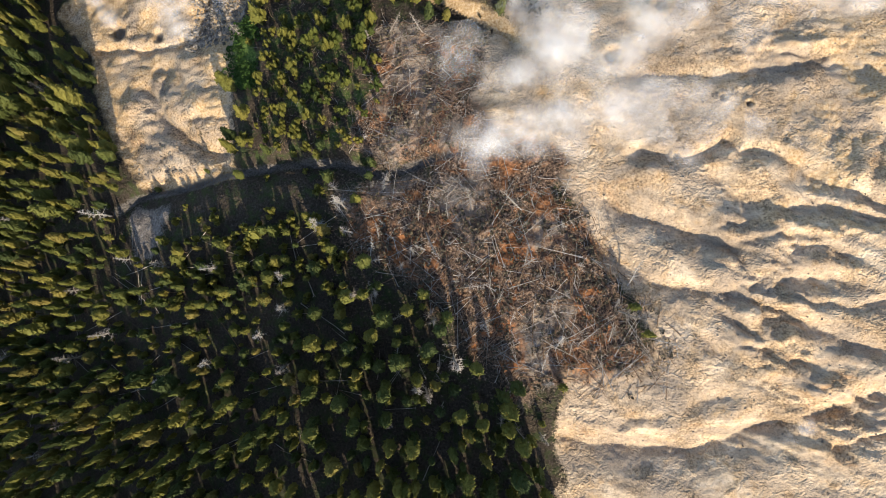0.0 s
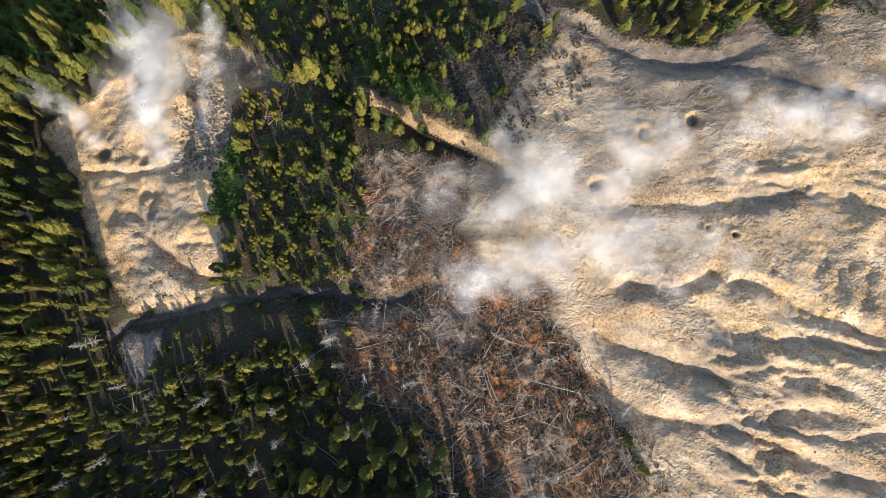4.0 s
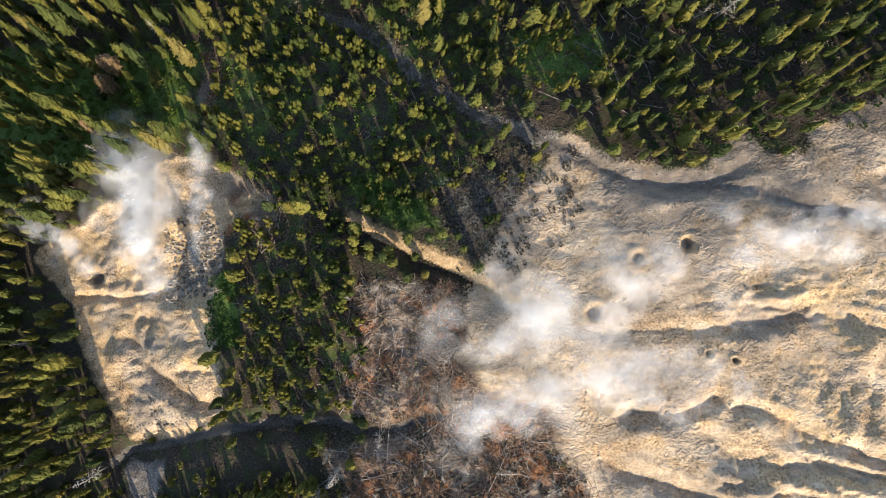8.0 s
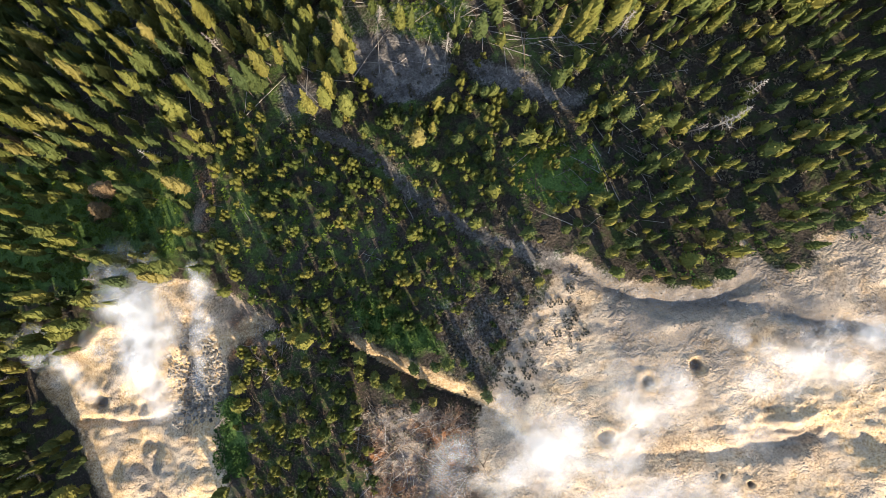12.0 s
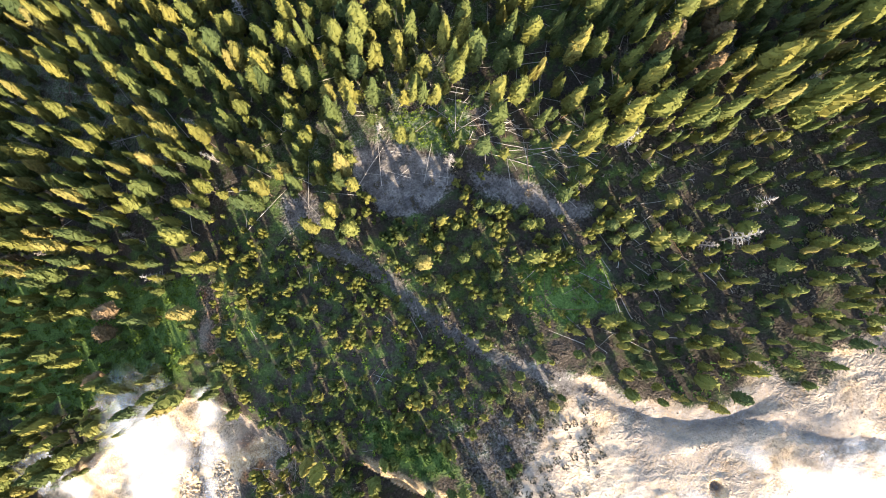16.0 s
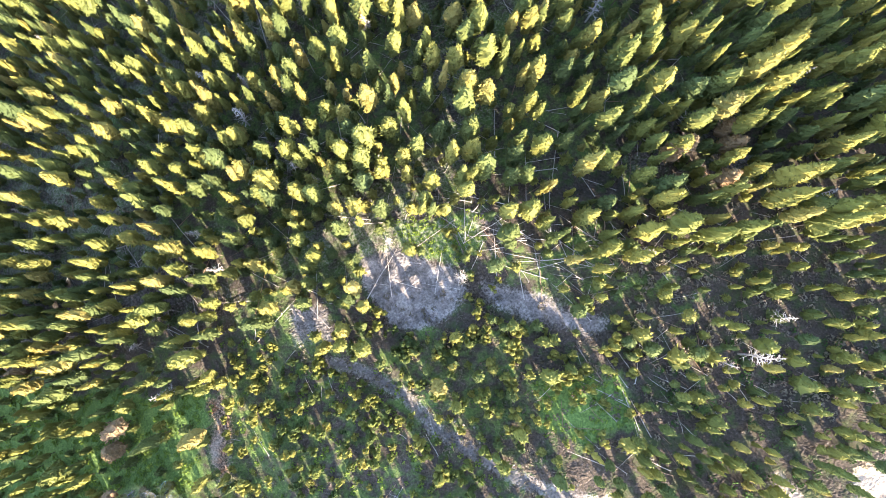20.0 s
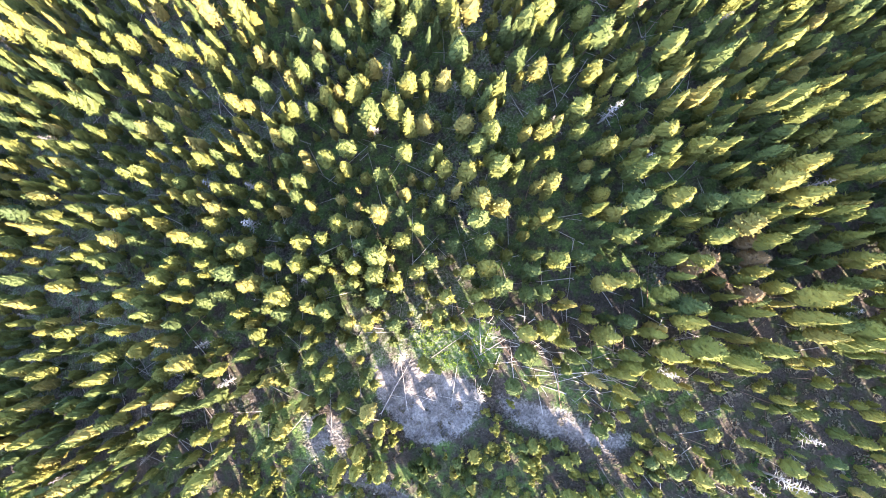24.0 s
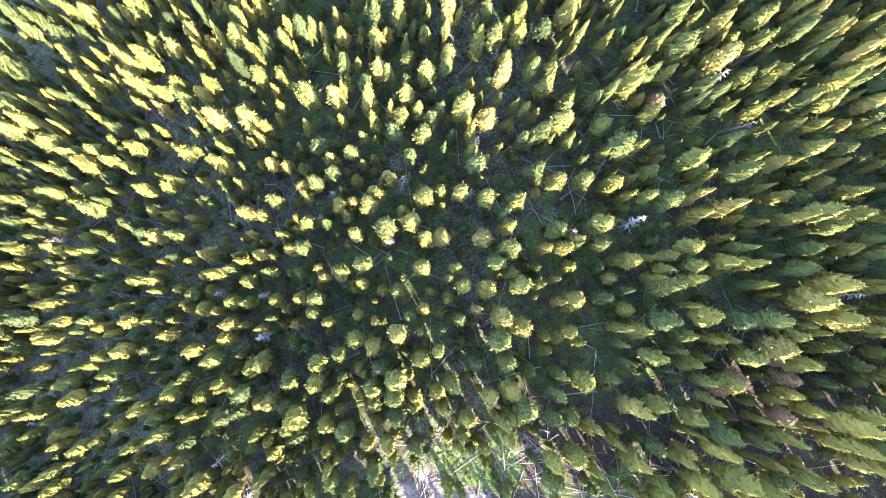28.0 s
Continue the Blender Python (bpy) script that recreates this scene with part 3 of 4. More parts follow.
# ---- trees ----
def tuft(rng, at, out, length, width):
    """A clump of needles: a jagged little spindle that points outward."""
    out = out / np.linalg.norm(out)
    side = np.cross(out, (0, 0, 1.0))
    side = side / (np.linalg.norm(side) + 1e-6)
    up = np.cross(side, out)
    pts = [at + out * length * rng.uniform(0.75, 1.2), at - out * length * 0.45]
    for k in range(4):
        a = k * math.pi / 2 + rng.uniform(-0.5, 0.5)
        pts.append(at + out * length * rng.uniform(-0.25, 0.3) + (side * math.cos(a) + up * 0.6 * math.sin(a)) * width * rng.uniform(0.6, 1.35))
    tri = []
    for k in range(4):
        tri += [(0, 2 + k, 2 + (k + 1) % 4), (1, 2 + (k + 1) % 4, 2 + k)]
    return pts, tri


def crown_arrays(seed, count, low, pointed, ragged=0.2, rings=9, spokes=11, size=0.165):
    """A conifer's crown for a tree 1 high and 1 in radius: a lumpy body, closed, under many needle sprays."""
    rng = np.random.default_rng(seed)
    off = rng.uniform(0, 60, 3)
    lean = rng.uniform(-0.12, 0.12, 2)

    def radius(u):
        if pointed:
            return max(0.0, 1 - u) ** 0.66 * (0.55 + 0.45 * min(1.0, u / 0.15))
        return max(0.0, 1 - u ** 2.3) ** 0.62 * (0.55 + 0.45 * min(1.0, u / 0.35))

    def skin(u, a):
        r = radius(u)
        q = Vector((math.cos(a) * 1.2, math.sin(a) * 1.2, u * 3.6)) + Vector(off)
        r = r * (0.86 + 0.42 * noise.noise(q) + 0.34 * noise.noise(q * 2.3) + 0.2 * noise.noise(q * 5.1))
        return np.array((r * math.cos(a) + lean[0] * u, r * math.sin(a) + lean[1] * u, low + (1 - low) * u))

    V = [skin(i / rings, k * math.tau / spokes + 0.3 * i) for i in range(rings + 1) for k in range(spokes)]
    T = []
    for i in range(rings):
        for k in range(spokes):
            a, b_ = i * spokes + k, i * spokes + (k + 1) % spokes
            T += [(a, b_, b_ + spokes), (a, b_ + spokes, a + spokes)]
    stretch = np.array((1, 1, 7.0))
    for k in range(count):
        s = (k + rng.random()) / count
        u = (1 - (1 - s) ** 0.75) * 0.98 if pointed else s ** 0.85 * 0.99
        a = k * 2.39996 + rng.uniform(-0.6, 0.6)
        at = skin(u, a) * stretch
        out = np.array((math.cos(a), math.sin(a), 0.2 + 1.4 * u * u))
        out = out / np.linalg.norm(out)
        side = np.array((-math.sin(a), math.cos(a), 0.0))
        up = np.cross(out, side)
        reach = size * (1.05 - 0.3 * u) * rng.uniform(0.65, 1.3)
        base = len(V)
        spin = rng.uniform(0, math.tau)
        for m in range(3):
            w = spin + m * math.tau / 3
            V.append((at - out * reach * 0.5 + (side * math.cos(w) + up * math.sin(w)) * reach * rng.uniform(0.55, 0.95)) / stretch)
        V.append((at + (out + rng.normal(0, 0.3, 3)) * reach * rng.uniform(0.5, 0.9 + 2 * ragged)) / stretch)
        T += [(base, base + 1, base + 3), (base + 1, base + 2, base + 3), (base + 2, base, base + 3)]
    return np.array(V), np.array(T)


def joined(pieces):
    V, T, n = [], [], 0
    for v, t in pieces:
        V.append(v), T.append(np.asarray(t) + n)
        n += len(v)
    return np.concatenate(V), np.concatenate(T)


def lobed_arrays(seed, lobes):
    """A young pine's open crown, 1 high and 1 in radius: a few upswept clumps round a leader."""
    rng = np.random.default_rng(seed)
    pieces = []
    for k in range(lobes):
        v, t = crown_arrays(seed * 20 + k, 30, 0.0, False, 0.35, 4, 7, 0.27)
        a, d = k * 2.4 + rng.uniform(-0.5, 0.5), (0.0 if k == 0 else rng.uniform(0.38, 0.72))
        w = rng.uniform(0.34, 0.52)
        foot = 0.05 if k == 0 else rng.uniform(0.05, 0.4)
        pieces.append((v * (w, w, 0.95 if k == 0 else rng.uniform(0.35, 0.58)) + (d * math.cos(a), d * math.sin(a), foot), t))
    return joined(pieces)


def tube(points, radii, sides=6):
    """A tapered tube along points, as arrays."""
    V, T = [], []
    for k, (p, r) in enumerate(zip(points, radii)):
        d = np.subtract(points[min(k + 1, len(points) - 1)], points[max(k - 1, 0)])
        d = d / np.linalg.norm(d)
        a = np.cross(d, (0.3, 0.1, 1.0) if abs(d[2]) < 0.9 else (1.0, 0.2, 0))
        a = a / np.linalg.norm(a)
        b_ = np.cross(d, a)
        for s in range(sides):
            w = s * math.tau / sides
            V.append(np.asarray(p) + r * (a * math.cos(w) + b_ * math.sin(w)))
    for k in range(len(points) - 1):
        for s in range(sides):
            i, j = k * sides + s, k * sides + (s + 1) % sides
            T += [(i, j, j + sides), (i, j + sides, i + sides)]
    V += [np.asarray(points[0], float), np.asarray(points[-1], float)]
    for s in range(sides):
        T.append((len(V) - 2, (s + 1) % sides, s))
        T.append((len(V) - 1, (len(points) - 1) * sides + s, (len(points) - 1) * sides + (s + 1) % sides))
    return np.array(V), np.array(T)


CROWNS = {"tall": [crown_arrays(s, 205, 0.2 + 0.06 * (s % 3), s % 3 == 0, 0.2, size=0.16) for s in range(1, 10)],
          "slim": [crown_arrays(s, 115, 0.2 + 0.06 * (s % 3), s % 2 == 0, 0.22, 7, 9, 0.22) for s in range(10, 17)],
          "young": [lobed_arrays(s, 4 + s % 4) for s in range(20, 26)],
          "small": [crown_arrays(s, 44, 0.08, s % 2 == 0, 0.3, 4, 7, 0.26) for s in range(30, 36)]}
TRUNK = tube([(0, 0, -0.05), (0, 0, 0.35), (0, 0, 0.97)], [0.028, 0.02, 0.003], 5)


def tree_model(name, label, crown, mat, group):
    root = tagged(new(name), label, "tree", group)
    root.empty_display_size = 0.1
    mesh_object("trunk", TRUNK[0] * (2.6, 2.6, 1), TRUNK[1], BARK, root)
    mesh_object("crown", crown[0], crown[1], mat, root)
    return root


MODELS = {
    "tall": [tree_model("pine_tree", "tall yellow-green conifer with a dense narrow crown", c, NEEDLES, "forest conifers") for c in CROWNS["tall"]],
    "slim": [tree_model("pine_tree", "slender green conifer between taller ones", c, NEEDLES, "forest conifers") for c in CROWNS["slim"]],
    "young": [tree_model("young_pine", "young bright green pine on open ground", c, YOUNG, "young pines") for c in CROWNS["young"]],
    "rust": [tree_model("dead_pine", "dying conifer with rust-brown needles", c, RUST, "dying conifers") for c in CROWNS["tall"][:2]],
}
USED = set()


def plant(kind, x, y, h, r, rng):
    """Sets one tree of a kind on the ground; the model itself is the first."""
    models = MODELS[kind]
    m = models[int(rng.integers(len(models)))]
    z = float(on_ground(x, y)) if kind == "rust" else rng_height[(x, y)]
    at = pose(x, y, z, rng.uniform(-3, 3), rng.uniform(-3, 3), rng.uniform(0, 360)) @ Matrix.Diagonal((r, r, h, 1))
    if m not in USED:
        USED.add(m)
        m.matrix_basis = at
    else:
        c = copy_thing(m, Matrix())
        c.matrix_basis = at


def scatter(spacing, x0, x1, y0, y1, seed):
    rng = np.random.default_rng(seed)
    gx, gy = np.meshgrid(np.arange(x0, x1, spacing), np.arange(y0, y1, spacing))
    gx = gx + (np.arange(gx.shape[0])[:, None] % 2) * spacing / 2
    return (gx + rng.uniform(-0.42, 0.42, gx.shape) * spacing).ravel(), (gy + rng.uniform(-0.42, 0.42, gy.shape) * spacing).ravel()


def keep(x, y, rng, chance):
    ok = rng.random(x.shape) < chance
    return x[ok], y[ok]


LANDMARK_TREES = [
    [(34.7, 144.4), (23.3, 137.7), (23.7, 125.6), (17.6, 127.9), (40.0, 132.5), (49.3, 118.6), (58.0, 122.9), (44.1, 124.7), (49.8, 122.5), (12.6, 171.7), (12.7, 175.7), (19.6, 164.1), (15.9, 165.8), (20.3, 154.4), (27.3, 150.6), (24.8, 144.9), (10.2, 156.4), (4.1, 164.6), (35.9, 153.2), (31.2, 149.0), (14.0, 142.4), (5.3, 146.1), (1.4, 145.3), (32.4, 176.1), (37.3, 177.4), (43.0, 175.5), (2.9, 176.0), (2.7, 167.0), (36.4, 143.0), (42.6, 149.4), (55.1, 126.1), (60.9, 122.1), (53.3, 142.8), (60.7, 139.9)],
    [(10.8, 128.8), (18.8, 125.7), (23.1, 125.0), (29.0, 118.8), (33.5, 119.5), (1.0, 134.1), (-0.9, 113.7), (23.9, 117.3), (39.0, 114.5), (46.7, 126.0), (53.1, 124.8), (18.0, 132.7), (6.3, 115.2), (4.1, 120.5), (22.2, 102.4), (25.4, 107.0), (29.0, 109.7), (37.4, 106.8), (39.9, 86.2), (42.6, 84.8), (49.0, 82.8), (49.8, 88.2), (26.8, 129.8), (40.2, 131.0), (8.4, 133.0), (9.8, 140.1), (22.9, 136.3), (-24.5, 126.6), (-7.0, 121.9), (53.6, 114.5)],
    [(-11.3, -4.3), (-23.6, 1.7), (-15.3, -4.3), (-4.8, -12.7), (-15.4, -9.1), (-0.2, -3.4), (7.9, -20.1), (5.0, -6.6), (-48.2, -25.4), (-30.2, -7.3), (-30.3, -19.4), (-57.0, -4.9), (-69.1, -6.7), (-61.1, -13.2), (-47.2, -16.6), (-10.6, -18.1), (-14.4, -25.7), (-2.8, -24.7), (-6.1, -7.6), (-22.1, 4.4), (-25.0, 4.4), (10.2, -12.5), (16.4, -15.1), (-64.3, -34.6)]]
SNAGS = [(-21.1, -3.8), (-25.4, -8.3), (-9.4, -0.9), (-56.2, 13.7), (-65.0, -13.8), (-35.4, -13.5), (1.5, -15.5), (-5.9, -0.9), (-13.9, 9.7), (-10.7, 13.5), (56.4, 80.8), (-6.0, 125.6), (-24.2, 112.1), (-35.2, 110.9), (-36.9, 92.8), (-14.8, 138.1), (67.5, 160.1), (10.5, 148.9), (0.5, 155.2), (-20.4, 147.1), (-13.8, 145.4), (42.4, 176.7), (57.7, 168.9), (43.3, 161.2), (27.7, 159.4), (48.2, 140.9)]
RUSTY = [(54.9, 114.4), (61.9, 112.8), (57.7, 159.3), (53.0, 113.7), (62.0, 113.2), (60.0, 108.0), (62.0, 115.7), (-67.2, 101.6), (-51.4, 76.9), (-47.7, 88.4), (-48.9, 84.4)]


GLADE = [(-4, 93), (4, 85), (14, 74), (24, 70), (38, 70), (42, 84), (40, 92), (24, 97), (18, 101), (1, 100)]
SOUTH_OF_BASIN = [(-62, -14), (-22, -14), (-16, 12), (-28, 22), (-62, 22)]
SOUTH_SLOPE = [(-43, -2), (-10, -1), (-11, 12), (-26, 14), (-42, 12)]
RAVINE_BANK = [(-54, 9), (-28, 10), (-14, 14), (-14, 20), (-28, 20), (-54, 17)]


rng = np.random.default_rng(3)
rng_height = {}
x, y = scatter(2.95, -112, 112, -50, 222, 11)
k = kinds(x, y)
bare = np.max([k["crust"], k["debris"], k["grey"], k["wet"], k["ochre"]], axis=0)
open_ = np.max([area(x, y, g, 2.0) for g in GRASS + [SADDLE, YOUNG_WOOD, YOUNG_STRIP, BUSH_PATCH, SHRUB_SLOPE]], axis=0)
open_ = open_ * np.where((x < -36) & (y > 68), 0.72, 1.0)
chance = 0.93 * np.clip(1 - 1.35 * bare, 0, 1) * np.clip(1 - 1.05 * open_, 0.0, 1) * np.clip(0.35 + 1.9 * fbm(x, y, 11.0, 3), 0.3, 1)
chance = np.where((y > 58) & (y < 108) & (x > 12), np.clip(1.4 * chance, 0, 0.92) * (1 - 0.1 * smooth(68, 76, y) * smooth(30, 42, x)), chance)
chance = chance * (1 - area(x, y, RAVINE_BANK, 1.5)) * (1 - 0.85 * np.max([area(x, y, GLADE, 2.0), 0.8 * area(x, y, [(17, 106), (27, 106), (38, 98), (39, 88), (24, 92), (17, 97)], 2.0)], axis=0)) * (1 - area(x, y, DEADFALL, 7.0)) * np.where(y < 45, 1 - smooth(0.02, 0.3, area(x, y, THERMAL, 6.0)), 1.0)
tall_x, tall_y = keep(x, y, rng, chance)
for row in LANDMARK_TREES:     # trees that stand out, in place of the scattered ones round them
    for bx, by in row:
        far = np.hypot(tall_x - bx, tall_y - by) > 2.6
        tall_x, tall_y = np.append(tall_x[far], bx), np.append(tall_y[far], by)
marked = np.zeros(len(tall_x), bool)
marked[-sum(len(row) for row in LANDMARK_TREES):] = True
tall_h = 11.8 + 3.6 * rng.standard_normal(len(tall_x)).clip(-1.9, 1.7) + 2.5 * (fbm(tall_x, tall_y, 18.0, 2) - 0.5)
tall_h = tall_h * np.where((tall_y > 56) & (tall_y < 98) & (tall_x > 10), 0.5, 1.0) * np.where((tall_y < 60) & (tall_x < 20), 0.72, 1.0)
tall_h = tall_h * (1 - 0.4 * area(tall_x, tall_y, SOUTH_OF_BASIN, 3.0))
tall_r = (0.30 + 0.076 * tall_h) * rng.uniform(0.66, 1.36, len(tall_x)) * np.where(tall_y > 100, 0.93, 1.0) * np.where((tall_y > 56) & (tall_y < 98) & (tall_x > 10), 0.9, 1.0) * np.where((tall_x < -28) & (tall_y > 66) & (tall_y < 104), 0.82, 1.0)
big = marked & (tall_y > 104)
tall_h, tall_r = np.where(big, np.maximum(tall_h, 13.0), tall_h), np.where(marked, np.maximum(tall_r, np.where(big, 1.7, 1.25)), tall_r)
z = on_ground(tall_x, tall_y)
near = (np.abs(tall_x - 2 - 0.09 * tall_y) < 13) & (tall_y < 185) & (tall_y > -30)
for px, py, pz, h, r in zip(tall_x[near], tall_y[near], z[near], tall_h[near], tall_r[near]):
    rng_height[(px, py)] = pz
    plant("tall" if r > 1.1 else "slim", px, py, h, r, rng)

# the rest of the forest, past counting
pieces, tints, trunks = [], [], []
for px, py, pz, h, r in zip(tall_x[~near], tall_y[~near], z[~near], tall_h[~near], tall_r[~near]):
    c, f = CROWNS["tall"][int(rng.integers(9))] if r > 1.1 else CROWNS["slim"][int(rng.integers(7))]
    a = rng.uniform(0, math.tau)
    turn = np.array(((math.cos(a), -math.sin(a), 0), (math.sin(a), math.cos(a), 0), (0, 0, 1)))
    pieces.append(((c @ turn.T) * (r, r, h) + (px, py, pz), f))
    tints.append(np.full(len(c), rng.random()))
    trunks.append((TRUNK[0] * (2.6 * r, 2.6 * r, h) + (px, py, pz), TRUNK[1]))
# smaller conifers under and between them
x, y = scatter(4.2, -94, 104, -50, 204, 21)
k = kinds(x, y)
bare = np.max([k["crust"], k["debris"], k["grey"], k["wet"], k["ochre"]], axis=0)
ux, uy = keep(x, y, rng, 0.9 * np.clip(1 - 1.4 * bare, 0, 1) * np.clip(1 - np.max([area(x, y, g, 2.0) for g in GRASS[:2] + [YOUNG_WOOD, YOUNG_STRIP, BUSH_PATCH, RAVINE_BANK, SADDLE]], axis=0), 0, 1))
for px, py, pz in zip(ux, uy, on_ground(ux, uy)):
    h = rng.uniform(2.5, 7.5)
    r = (0.45 + 0.12 * h) * rng.uniform(0.75, 1.2)
    c, f = CROWNS["small"][int(rng.integers(6))]
    a = rng.uniform(0, math.tau)
    turn = np.array(((math.cos(a), -math.sin(a), 0), (math.sin(a), math.cos(a), 0), (0, 0, 1)))
    pieces.append(((c @ turn.T) * (r, r, h) + (px, py, pz), f))
    tints.append(np.full(len(c), rng.random() * 0.8))
wood = tagged(new("conifer_forest"), "dense stand of tall yellow-green conifers on the slope", "forest", kind="stuff")
crowns = mesh_object("crowns", *joined(pieces), NEEDLES_FAR, wood)
at = crowns.data.attributes.new("tint", "FLOAT", "POINT")
at.data.foreach_set("value", np.concatenate(tints).astype(np.float32))
mesh_object("trunks", *joined(trunks), BARK, wood)

# young pines on the open ground
x, y = scatter(2.3, -54, 44, -4, 112, 12)
k = kinds(x, y)
bare = np.max([k["crust"], k["grey"] * 0.9, k["wet"], k["ochre"]], axis=0)
wish = np.max([area(x, y, YOUNG_WOOD, 2.0), 1.0 * area(x, y, YOUNG_STRIP, 2.0), 0.35 * area(x, y, SHRUB_SLOPE, 2.0), 0.85 * area(x, y, GLADE, 2.0), 0.2 * area(x, y, RAVINE_BANK, 1.5), 0.75 * area(x, y, SOUTH_SLOPE, 1.5), 0.25 * smooth(20, 10, np.hypot(x - 12, y - 95))], axis=0)
yx, yy = keep(x, y, rng, wish * np.clip(1 - 1.2 * bare, 0, 1) * np.clip(0.1 + 1.5 * fbm(x, y, 6.0, 3) + 0.1 * area(x, y, YOUNG_STRIP, 2.0), 0, 1))
order = np.argsort(np.hypot(yx, 0.4 * (yy - 60)))
yx, yy, rest = yx[order], yy[order], []
for i, (px, py, pz) in enumerate(zip(yx, yy, on_ground(yx, yy))):
    rng_height[(px, py)] = pz
    h = 1.5 + 3.6 * rng.random() ** 1.4
    r = 0.42 + 0.2 * h * rng.uniform(0.8, 1.25)
    if i < 290:
        plant("young", px, py, h, r, rng)
    else:
        c, f = CROWNS["young"][int(rng.integers(6))]
        rest.append((c * (r, r, h) + (px, py, pz), f))
if rest:
    tagged(mesh_object("pine_thicket", *joined(rest), YOUNG), "scattered young green pines at the wood's edge", "thicket", kind="stuff")
for px, py in RUSTY:
    plant("rust", px, py, rng.uniform(9, 12), rng.uniform(1.4, 1.9), rng)


# ---- dead standing trees ----
def snag_model(seed, mat, reach):
    """A bare dead tree 1 high: a bent stem and rows of drooping branches."""
    r = np.random.default_rng(seed)
    bend = r.uniform(-0.04, 0.04, (4, 2))
    stem = [(bend[k][0] * k / 3, bend[k][1] * k / 3, h) for k, h in enumerate((-0.03, 0.3, 0.65, 1.0))]
    root = tagged(new("dead_tree"), "bare grey dead conifer with brittle branches", "tree", "standing dead trees")
    root.empty_display_size = 0.1
    v, t = tube(stem, [0.016, 0.013, 0.009, 0.002], 5)
    mesh_object("trunk", v, t, mat, root)
    pieces = []
    for k in range(34):
        h = 0.22 + 0.74 * (k + r.random()) / 34
        a = k * 2.4 + r.uniform(-0.6, 0.6)
        length = reach * (1.15 - h) * r.uniform(0.5, 1.2)
        o = np.array((np.interp(h, (-0.03, 0.3, 0.65, 1.0), [p[0] for p in stem]), np.interp(h, (-0.03, 0.3, 0.65, 1.0), [p[1] for p in stem]), h))
        d = np.array((math.cos(a), math.sin(a), r.uniform(-0.25, 0.3)))
        tip = o + d * length
        mid = o + d * length * 0.5 + np.array((0, 0, 0.01))
        pieces.append(tube([o, mid, tip], [0.0055, 0.004, 0.001], 3))
        side = np.array((-d[1], d[0], 0.1))
        for sgn in (-1, 1):
            q = o + d * length * r.uniform(0.4, 0.7)
            pieces.append(tube([q, q + (d * 0.5 + side * sgn) * length * 0.35], [0.003, 0.0008], 3))
    v, t = joined(pieces)
    mesh_object("bare_crown", v, t, mat, root)
    return root


PALEWOOD = wood_material("bleached_wood", (0.20, 0.185, 0.165), (0.40, 0.375, 0.34))
DEAD = [snag_model(s, PALEWOOD if s == 42 else GREYWOOD, 0.17 + 0.02 * (s % 3)) for s in range(40, 46)]


def stand(model, x, y, h, lean, rng):
    z = float(on_ground(x, y))
    at = pose(x, y, z, rng.uniform(-lean, lean), rng.uniform(-lean, lean), rng.uniform(0, 360)) @ Matrix.Scale(h, 4)
    if model not in USED:
        USED.add(model)
        model.matrix_basis = at
    else:
        copy_thing(model, Matrix()).matrix_basis = at


for px, py in SNAGS:
    stand(DEAD[2], px, py, rng.uniform(9, 12), 4, rng)
x, y = scatter(3.0, -16, 40, -22, 50, 14)
wish = np.max([area(x, y, DEADFALL, 2.0), 0.6 * area(x, y, DEADFALL, 9.0), 0.55 * area(x, y, DEADFALL_UPPER, 2.0)], axis=0) * 0.5
wish = np.maximum(wish, 0.5 * area(x, y, [(-14, 14), (6, -6), (26, -18), (22, -32), (0, -20)], 3.0))
dx, dy = keep(x, y, rng, wish)
for px, py in zip(dx, dy):
    stand(DEAD[int(rng.integers(6))], px, py, rng.uniform(3.0, 8.0), 34, rng)
x, y = scatter(8.5, -90, 80, -40, 205, 15)
k = kinds(x, y)
open_ = np.max([area(x, y, g, 3.0) for g in (YOUNG_WOOD, YOUNG_STRIP, GLADE, SCAR, GRASS[0], GRASS[2])], axis=0)
dx, dy = keep(x, y, rng, 0.2 * (1 - open_) * np.clip(1 - 1.5 * np.max([k["crust"], k["wet"]], axis=0), 0, 1))
for px, py in zip(dx, dy):
    stand(DEAD[int(rng.integers(6))], px, py, rng.uniform(6.0, 11.5), 5, rng)


# ---- fallen trunks ----
def log_arrays(seed):
    """A trunk 1 long that lies along x, with its root end thick and stubs of branches."""
    r = np.random.default_rng(seed)
    line = [(s, r.uniform(-0.012, 0.012), r.uniform(-0.004, 0.004)) for s in (0, 0.2, 0.45, 0.7, 1.0)]
    pieces = [tube(line, [0.014, 0.012, 0.0098, 0.007, 0.002], 6)]
    for k in range(int(r.integers(6, 16))):
        s = r.uniform(0.25, 0.97)
        a = r.uniform(-0.3, math.pi + 0.3)
        d = np.array((0.55, math.cos(a), abs(math.sin(a)) * 0.8))
        p = np.array((s, 0, 0))
        pieces.append(tube([p, p + d * r.uniform(0.04, 0.13) * (1.15 - s)], [0.0025, 0.0006], 3))
    for k in range(5):
        a = k * 1.26 + r.uniform(-0.3, 0.3)
        pieces.append(tube([(0.005, 0, 0), (-0.02, 0.05 * math.cos(a), 0.035 * math.sin(a) + 0.01)], [0.009, 0.002], 3))
    return joined(pieces)


LOGS = [log_arrays(s) for s in range(60, 68)]
LOG_MESHES = {}
LOG_STUFF = {"GREY": [], "BROWN": []}


